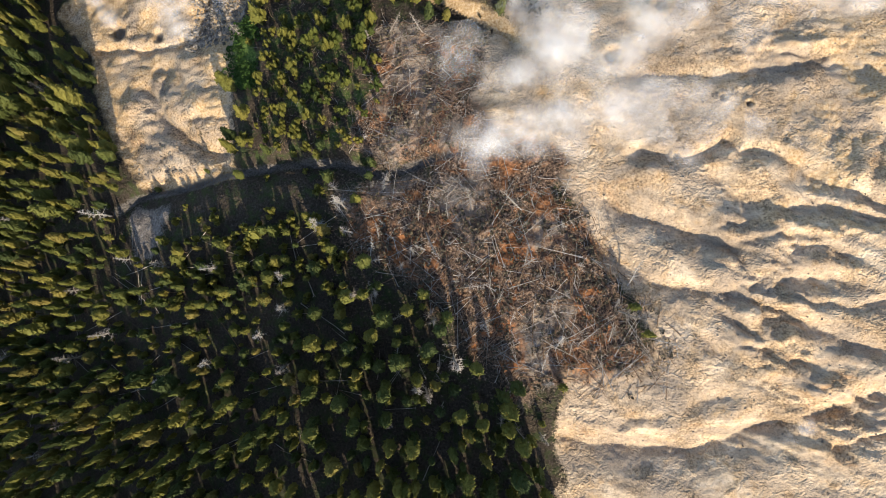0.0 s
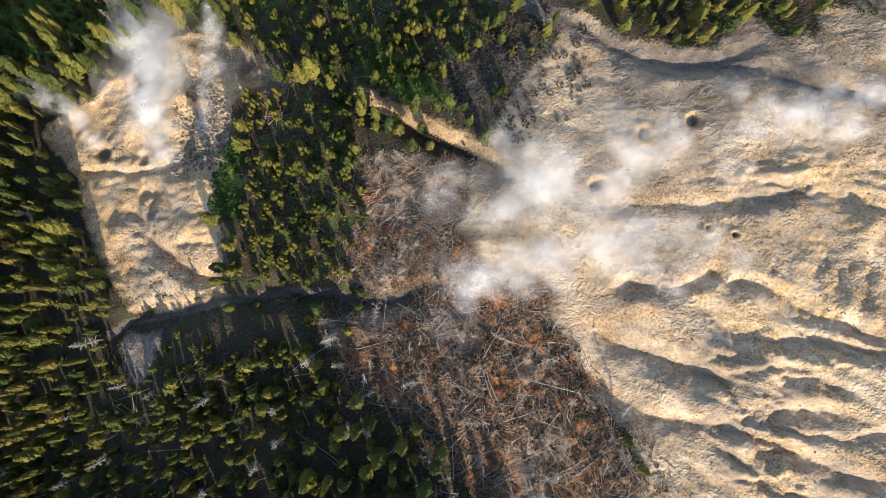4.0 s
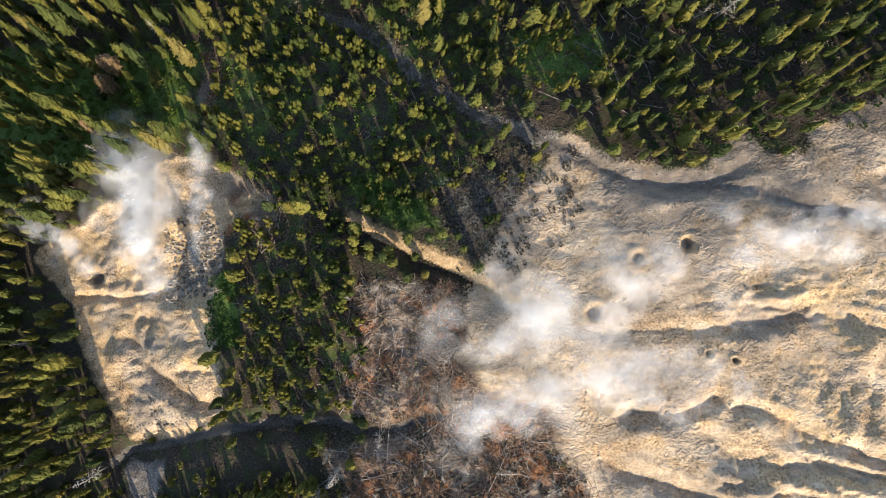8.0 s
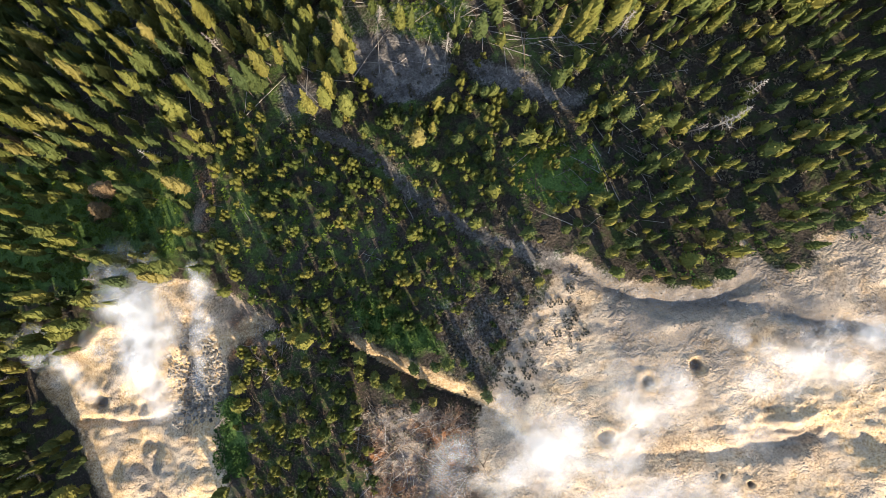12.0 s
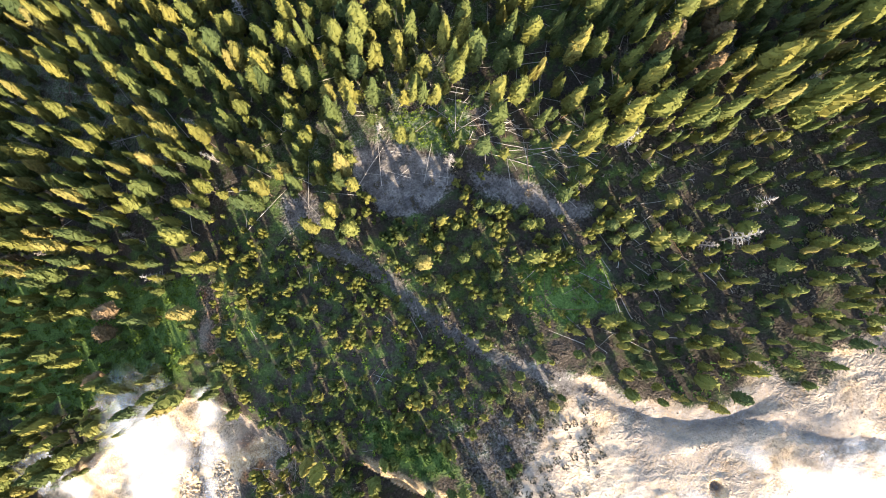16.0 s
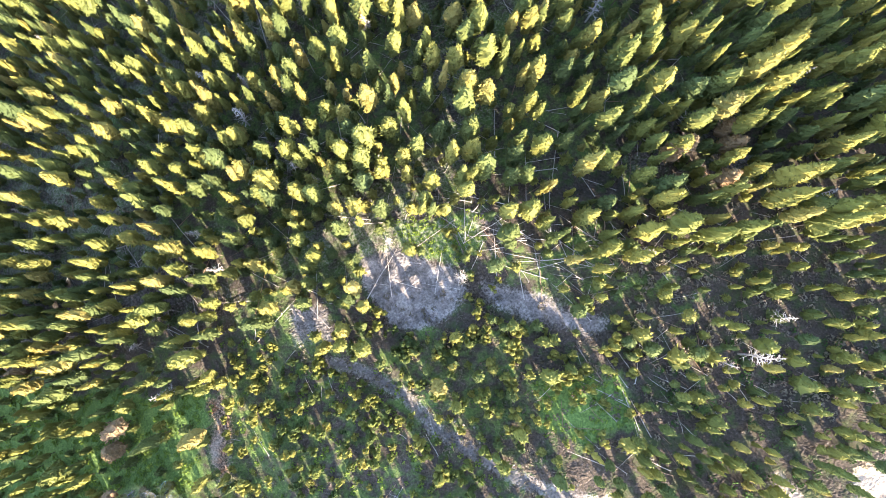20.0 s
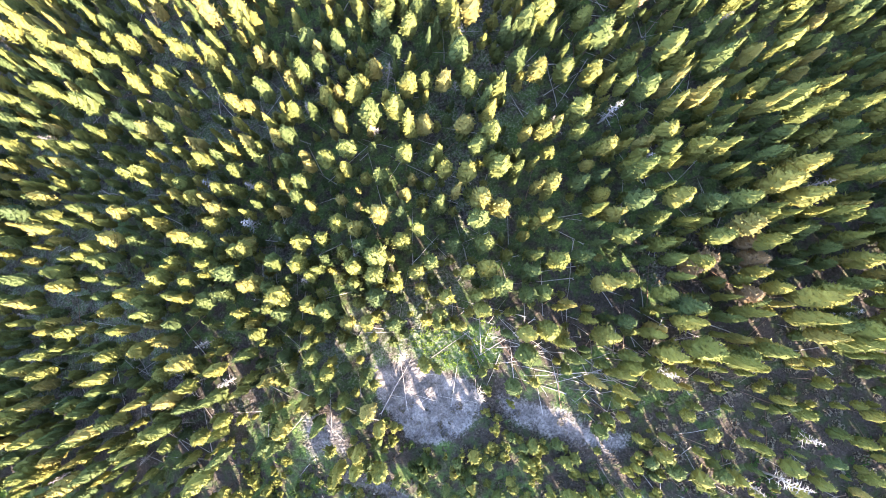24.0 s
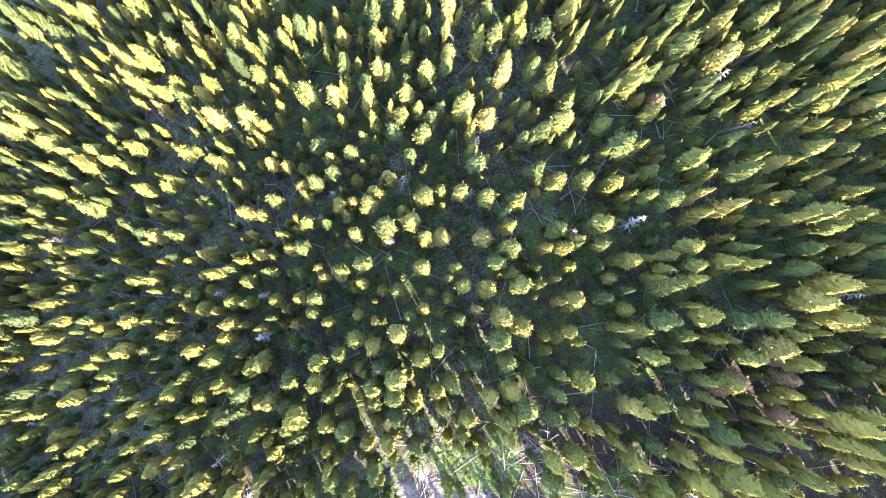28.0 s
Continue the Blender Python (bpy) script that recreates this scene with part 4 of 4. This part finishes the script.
def lie(x, y, length, turn, tone, rng, thing):
    """Lays a trunk on the ground, following its fall."""
    dx, dy = math.cos(turn) * length, math.sin(turn) * length
    s = np.linspace(0, 1, 5)
    z = on_ground(x + s * dx, y + s * dy)
    rise = z[-1] - z[0]
    lift = max(0.0, float(np.max(z - (z[0] + s * rise)))) * 0.8 + 0.012 * length
    m = pose(x, y, z[0] + lift, 0, -math.degrees(math.atan2(rise, length)), math.degrees(turn)) @ pose(0, 0, 0, rng.uniform(-40, 40))
    m = m @ Matrix.Diagonal((length, 0.3 * length + 2.8, 0.3 * length + 2.8, 1))
    i = int(rng.integers(len(LOGS)))
    if thing:
        if (i, tone) not in LOG_MESHES:
            ob = mesh_object("fallen_log", *LOGS[i], GREYWOOD if tone == "GREY" else BROWNWOOD)
            tagged(ob, "bleached fallen trunk with broken branch stubs" if tone == "GREY" else "brown fallen trunk with broken branch stubs", "log", "fallen trunks")
            LOG_MESHES[(i, tone)] = ob
            ob.matrix_basis = m
        else:
            copy_thing(LOG_MESHES[(i, tone)], Matrix()).matrix_basis = m
    else:
        a = np.array(m)
        v, t = LOGS[i]
        LOG_STUFF[tone].append((v @ a[:3, :3].T + a[:3, 3], t))


LOG_AREAS = [  # area, logs that are things, logs in the tangle, direction, spread, shortest, longest, share of grey
    (DEADFALL, 110, 360, 1.2, 1.2, 1.4, 9.5, 0.4), ([(22, 16), (34, 4), (41, -8), (38, -16), (24, -17), (34, -6)], 16, 110, 1.2, 1.0, 1.0, 4.5, 0.4), (SADDLE, 12, 70, 0.4, 0.9, 1.5, 6.0, 0.7), (DEADFALL_UPPER, 45, 170, 0.9, 1.5, 1.2, 7.0, 0.3),
    ([(10, 118), (24, 114), (32, 104), (44, 108), (50, 98), (34, 92), (20, 105)], 24, 46, 2.3, 0.9, 3, 9, 0.8),
    ([(24, 84), (44, 88), (54, 76), (46, 64), (26, 70)], 22, 26, 2.4, 0.6, 3, 8, 0.7),
    (YOUNG_WOOD, 6, 14, 2.2, 0.9, 2, 5, 0.8), ([(-26, 54), (-20, 60), (-16, 54), (-24, 50)], 6, 25, 1.0, 1.5, 2, 6, 0.6),
    ([(-60, 100), (60, 100), (70, 190), (-50, 190)], 40, 380, 2.2, 1.0, 3, 12, 0.8),
    ([(42, 74), (72, 72), (74, 100), (46, 102)], 14, 30, 2.4, 0.7, 3, 8, 0.7),
    ([(10, 20), (24, 18), (30, 30), (12, 36)], 5, 12, 0.5, 0.9, 2, 5, 0.8),
    ([(-80, -30), (10, -30), (-12, 12), (-56, 12)], 8, 60, 2.4, 1.2, 5, 11, 0.8)]
for zone, n_things, n_stuff, way, spread, short, long_, grey in LOG_AREAS:
    zx, zy = [p[0] for p in zone], [p[1] for p in zone]
    made = 0
    while made < n_things + n_stuff:
        px, py = rng.uniform(min(zx), max(zx), 200), rng.uniform(min(zy), max(zy), 200)
        inside = area(px, py, zone, 1.5) > 0.5
        for qx, qy in zip(px[inside], py[inside]):
            if made == n_things + n_stuff:
                break
            ln = rng.uniform(short, long_)
            turn = way + rng.normal() * spread
            lie(qx - math.cos(turn) * ln / 2, qy - math.sin(turn) * ln / 2, ln, turn, "GREY" if rng.random() < grey else "BROWN", rng, made < n_things)
            made += 1
STICKS = {"GREY": [], "BROWN": []}
for zone, count in ((DEADFALL, 1500), (DEADFALL_UPPER, 900), (SADDLE, 250), ([(22, 16), (34, 4), (41, -8), (38, -16), (24, -17)], 350), ([(-26, 54), (-20, 62), (-16, 54), (-24, 50)], 160),
                    (YOUNG_STRIP, 260)):
    zx, zy = [p[0] for p in zone], [p[1] for p in zone]
    px, py = rng.uniform(min(zx), max(zx), 4 * count), rng.uniform(min(zy), max(zy), 4 * count)
    inside = np.flatnonzero(area(px, py, zone, 2.0) > 0.4)[:count]
    turns, spans = rng.uniform(0, math.tau, len(inside)), 0.5 + 2.2 * rng.random(len(inside)) ** 2
    for qx, qy, qz, turn, ln in zip(px[inside], py[inside], on_ground(px[inside], py[inside]), turns, spans):
        way = np.array((math.cos(turn), math.sin(turn), rng.uniform(-0.1, 0.35))) * ln
        foot = np.array((qx, qy, qz + 0.05))
        bend = foot + 0.5 * way + np.array((-way[1], way[0], 0)) * rng.uniform(-0.12, 0.12)
        STICKS["GREY" if rng.random() < 0.4 else "BROWN"].append(tube([foot, bend, foot + way], [0.045, 0.035, 0.015], 3))
litter = tagged(new("dead_branches"), "litter of broken grey and brown branches", "deadwood", kind="stuff")
mesh_object("grey_branches", *joined(STICKS["GREY"]), GREYWOOD, litter)
mesh_object("brown_branches", *joined(STICKS["BROWN"]), BROWNWOOD, litter)
tangle = tagged(new("fallen_timber"), "tangle of grey and brown fallen trunks", "deadwood", kind="stuff")
mesh_object("grey_trunks", *joined(LOG_STUFF["GREY"]), GREYWOOD, tangle)
mesh_object("brown_trunks", *joined(LOG_STUFF["BROWN"]), BROWNWOOD, tangle)


# ---- low growth and stones ----
def clump(seed, count, spread, tall):
    """A low bush 1 across: tufts heaped in a mound."""
    r = np.random.default_rng(seed)
    V, T = [], []
    for k in range(count):
        a, d = r.uniform(0, math.tau), math.sqrt(r.random()) * spread
        at = np.array((d * math.cos(a), d * math.sin(a), tall * (1 - (d / spread) ** 2) * r.uniform(0.5, 1)))
        p, t = tuft(r, at, np.array((math.cos(a) * 0.6, math.sin(a) * 0.6, 1.0)), r.uniform(0.16, 0.3), r.uniform(0.12, 0.22))
        T += [[i + len(V) for i in f] for f in t]
        V += p
    return np.array(V), np.array(T)


CLUMPS = [clump(s, 16, 0.5, 0.5) for s in range(80, 84)]


def strew(name, label, category, zone, spacing, size, models, mat, chance, seed):
    """Many small things over an area, past counting, joined."""
    zx, zy = [p[0] for p in zone], [p[1] for p in zone]
    x, y = scatter(spacing, min(zx), max(zx), min(zy), max(zy), seed)
    r = np.random.default_rng(seed + 500)
    x, y = keep(x, y, r, chance * area(x, y, zone, 1.5) * np.clip(2.2 * fbm(x, y, 4.0, 2) - 0.35, 0, 1))
    pieces = []
    for px, py, pz in zip(x, y, on_ground(x, y)):
        v, t = models[int(r.integers(len(models)))]
        a, s = r.uniform(0, math.tau), r.uniform(*size)
        turn = np.array(((math.cos(a), -math.sin(a), 0), (math.sin(a), math.cos(a), 0), (0, 0, 1)))
        pieces.append(((v @ turn.T) * (s, s, s * r.uniform(0.7, 1.2)) + (px, py, pz - 0.04 * s), t))
    if pieces:
        tagged(mesh_object(name, *joined(pieces), mat), label, category, kind="stuff")


def stone_arrays(seed):
    r = np.random.default_rng(seed)
    v = np.array([(0.5, 0, 0.1), (-0.5, 0, 0.1), (0, 0.45, 0.1), (0, -0.45, 0.1), (0, 0, 0.42), (0, 0, -0.3), (0.3, 0.3, 0.25), (-0.3, -0.3, 0.28)])
    v = v + r.uniform(-0.12, 0.12, v.shape)
    t = [(0, 6, 4), (6, 2, 4), (2, 1, 4), (1, 7, 4), (7, 3, 4), (3, 0, 4), (0, 2, 6), (1, 3, 7), (2, 0, 5), (1, 2, 5), (3, 1, 5), (0, 3, 5)]
    return v, np.array(t)


def stone_material():
    m, n, l, b = material("stone", 0.95)
    geo = n.new("ShaderNodeNewGeometry")
    c = ramp(n, l, geo.outputs["Random Per Island"], [(0, (0.10, 0.088, 0.075)), (0.5, (0.22, 0.19, 0.155)), (1, (0.36, 0.31, 0.25))])
    c = mix(n, l, 0.5, c, ramp(n, l, noise_node(n, l, geo.outputs["Position"], 5.0), [(0.3, (0.5, 0.5, 0.5)), (0.7, (1, 1, 1))]), "MULTIPLY")
    l.new(c, b.inputs["Base Color"])
    return m


STONE = stone_material()
STONES = [stone_arrays(s) for s in range(90, 95)]
SHRUB = foliage_material("dry_shrub", [(0.0, (0.09, 0.075, 0.055)), (1.0, (0.20, 0.17, 0.13))])
GRASSES = foliage_material("grass_tufts", [(0.0, (0.080, 0.135, 0.018)), (1.0, (0.145, 0.195, 0.028))])
strew("green_bushes", "dense low dark green bushes beside the bare basin", "bush", BUSH_PATCH, 0.75, (0.9, 1.6), CLUMPS, BUSH, 1.6, 101)
strew("low_bushes", "low green bushes above the ochre bank", "bush", GRASS[3], 0.9, (0.7, 1.3), CLUMPS, BUSH, 0.8, 102)
strew("dry_shrubs", "dry grey-brown shrubs on the grey slope", "shrub", [(8, 60), (19.7, 66), (32, 60), (31, 49), (20, 43), (12, 43)], 1.1, (0.5, 1.6), CLUMPS, SHRUB, 0.8, 103)
strew("meadow_grass", "bright green grass tufts between the conifers", "grass", GRASS[2], 1.1, (0.6, 1.6), CLUMPS[:2], GRASSES, 0.8, 104)
strew("clearing_grass", "green grass tufts in the clearing", "grass", GRASS[0], 0.9, (0.5, 1.0), CLUMPS[:2], GRASSES, 0.9, 105)
strew("glade_grass", "dark green grass tufts in the glade", "grass", GRASS[1], 1.1, (0.5, 1.1), CLUMPS[:2], GRASSES, 0.8, 106)
strew("young_wood_grass", "green undergrowth between young pines", "grass", YOUNG_WOOD, 1.7, (0.5, 1.3), CLUMPS[:2], GRASSES, 0.7, 107)
strew("glade_brush", "dry brush between small pines in the glade", "brush", GLADE, 1.7, (0.5, 1.4), CLUMPS, SHRUB, 0.7, 115)
strew("glade_edge_brush", "dry grey-brown brush under the small conifers", "brush", [(38, 70), (78, 68), (80, 104), (44, 104)], 1.6, (0.6, 1.6), CLUMPS, SHRUB, 0.7, 121)
strew("forest_undergrowth", "low green undergrowth at the forest edge", "bush", [(40, 58), (84, 62), (84, 84), (44, 84)], 2.0, (0.6, 1.6), CLUMPS, BUSH, 0.8, 116)
strew("dead_brush", "grey-brown dead brush scattered over bare ground", "brush", [(20, 17), (30, 8), (38, -2), (41, -12), (34, -18), (18, -20), (30, -6)], 1.6, (0.4, 1.2), CLUMPS, SHRUB, 0.8, 117)
strew("dead_brush", "grey-brown dead brush among fallen trunks", "brush", DEADFALL, 1.5, (0.7, 1.7), CLUMPS, SHRUB, 0.8, 108)
strew("slope_brush", "grey dead brush on the bare forest slope", "brush", BRUSH_WEST, 1.6, (0.7, 1.8), CLUMPS, SHRUB, 0.9, 118)
strew("creek_brush", "dry brush along the creek banks", "brush", [(-14, 97), (-4, 94), (9, 84), (28, 68), (24, 62), (4, 79), (-14, 91)], 1.5, (0.5, 1.4), CLUMPS, SHRUB, 0.7, 119)
strew("dead_brush", "grey-brown dead brush among fallen trunks", "brush", DEADFALL_UPPER, 1.5, (0.7, 1.6), CLUMPS, SHRUB, 0.7, 109)
strew("basin_rubble", "grey rubble in the bare basin", "stones", [(-41, 56), (-34, 62), (-29, 56), (-31.3, 45), (-40, 43.6)], 0.5, (0.3, 1.0), STONES, STONE, 1.6, 110)
strew("basin_stones", "pale stones in the washed-out channel", "stones", [(-52, 26), (-42, 27), (-40.6, 20), (-49, 20)], 0.8, (0.3, 0.8), STONES, STONE, 1.0, 111)
strew("slope_stones", "loose stones on the pale thermal slope", "stones", [(26, -30), (80, -20), (80, 60), (34, 58), (14, 40), (26, 20), (36, -4)], 1.1, (0.12, 0.40), STONES, STONE, 0.4, 112)
strew("creek_stones", "grey stones along the creek bed", "stones", [(-12, 96), (6, 86), (28, 66), (26, 62), (4, 80), (-12, 92)], 1.2, (0.15, 0.45), STONES, STONE, 0.5, 113)


# ---- steam ----
scene.cycles.transparent_max_bounces = 40


def puff_arrays(seed):
    """A billow of steam 1 in radius, lumpy, thick in the middle and thin at its rim."""
    r = np.random.default_rng(seed)
    rings, spokes = 7, 20
    off = r.uniform(0, 50, 3)
    V, D = [], []
    for half in (1, -1):
        for i in range(rings + 1):
            d = i / rings
            for s in range(spokes):
                a = s * math.tau / spokes
                p = Vector((d * math.cos(a), d * math.sin(a), half * 0.5 * math.sqrt(max(0.0, 1 - d * d))))
                q = 1 + 0.45 * noise.noise(p * 1.7 + Vector(off)) + 0.2 * noise.noise(p * 4.1 + Vector(off))
                V.append(p * q)
                D.append((1 - d * d) ** 1.5)
    T, n = [], (rings + 1) * spokes
    for h in (0, 1):
        for i in range(rings):
            for s in range(spokes):
                a, b_ = h * n + i * spokes + s, h * n + i * spokes + (s + 1) % spokes
                f = [(a, a + spokes, b_ + spokes), (a, b_ + spokes, b_)]
                T += f if h == 0 else [t[::-1] for t in f]
    return np.array([tuple(p) for p in V]), np.array(T), np.array(D)


PUFFS = []
for s in range(5):
    v, t, d = puff_arrays(s)
    ob = mesh_object("puff", v, t, STEAM, smooth_faces=True)
    ob.data.attributes.new("thickness", "FLOAT", "POINT").data.foreach_set("value", d.astype(np.float32))
    PUFFS.append(ob.data)
    bpy.data.objects.remove(ob)


def plume(label, path, count, r0, r1, rise, seed, wide=1.0):
    """Steam that leaves a vent and drifts along a path, spreading."""
    r = np.random.default_rng(seed)
    x0, y0 = path[0]
    root = tagged(new("steam_plume"), label, "steam", "steam plumes")
    z0 = float(on_ground(x0, y0))
    root.location = (x0, y0, z0)
    at = np.array(path, float)
    run = np.concatenate([[0], np.cumsum(np.hypot(*np.diff(at, axis=0).T))])
    run = run / run[-1]
    for k in range(count):
        s = ((k + r.random()) / count) ** 0.85
        rad = (r0 + (r1 - r0) * s) * r.uniform(0.7, 1.25)
        px = np.interp(s, run, at[:, 0]) + r.normal() * rad * 0.45 * wide
        py = np.interp(s, run, at[:, 1]) + r.normal() * rad * 0.45 * wide
        pz = float(on_ground(px, py)) + 0.5 * rad + rise * s
        ob = new("puff", PUFFS[int(r.integers(5))])
        ob.parent = root
        ob.matrix_basis = Matrix.Translation((px - x0, py - y0, pz - z0)) @ pose(0, 0, 0, r.uniform(-15, 15), r.uniform(-15, 15), r.uniform(0, 360)) @ Matrix.Diagonal((rad, rad * r.uniform(0.7, 1.0), rad, 1))


plume("white steam drifting from a vent over the pale slope", [(41, 20), (36, 24), (29, 26), (22, 25), (16, 22.5), (10, 20)], 36, 2.2, 4.2, 4, 1, 1.1)
plume("broad thin veil of steam above hot ground", [(45, 46), (38, 41), (33, 36), (27, 35), (20, 37), (15, 35)], 30, 2.8, 5.0, 4, 2, 1.4)
plume("small jet of steam at the slope's rim", [(59, 40.5), (64, 43.5), (71, 48), (78, 52)], 13, 1.4, 4.0, 3, 3)
plume("wisps of steam along the creek's bare bank", [(47.3, 49.7), (54, 48), (60, 42), (67, 42)], 14, 1.4, 3.6, 2, 4)
plume("white steam from the basin's open vent", [(-55.5, 49.5), (-57, 53), (-62, 58.5), (-69, 63)], 24, 1.7, 3.4, 4, 5, 0.8)
plume("tall white steam cloud from the basin", [(-41.5, 45.5), (-43, 51), (-43.5, 57), (-42, 63), (-44, 68)], 66, 2.0, 5.4, 5, 6, 1.1)
plume("thin steam trailing into the trees", [(-44, 66), (-42, 71), (-40, 76)], 5, 2.4, 2.6, 3, 10, 0.8)
plume("white steam beside the basin's rubble", [(-34, 50), (-34, 56), (-32, 62), (-31.5, 71)], 24, 1.2, 2.6, 5, 7, 0.8)
plume("thin veil of steam over the middle slope", [(54, 22), (48, 25), (41, 28), (33, 29), (26, 30)], 18, 2.0, 4.4, 3, 11, 1.5)
plume("drifting steam below the creek's bank", [(66, 47), (60, 46), (54, 43), (47, 40)], 14, 1.6, 3.8, 3, 12, 1.4)
plume("faint wisp of steam over the lower gully", [(55.6, -22), (57, -20)], 3, 1.2, 1.8, 1, 8)
plume("thin steam over the deadfall's edge", [(12, 30), (16, 33), (22, 36)], 9, 1.6, 2.8, 2, 9, 1.4)
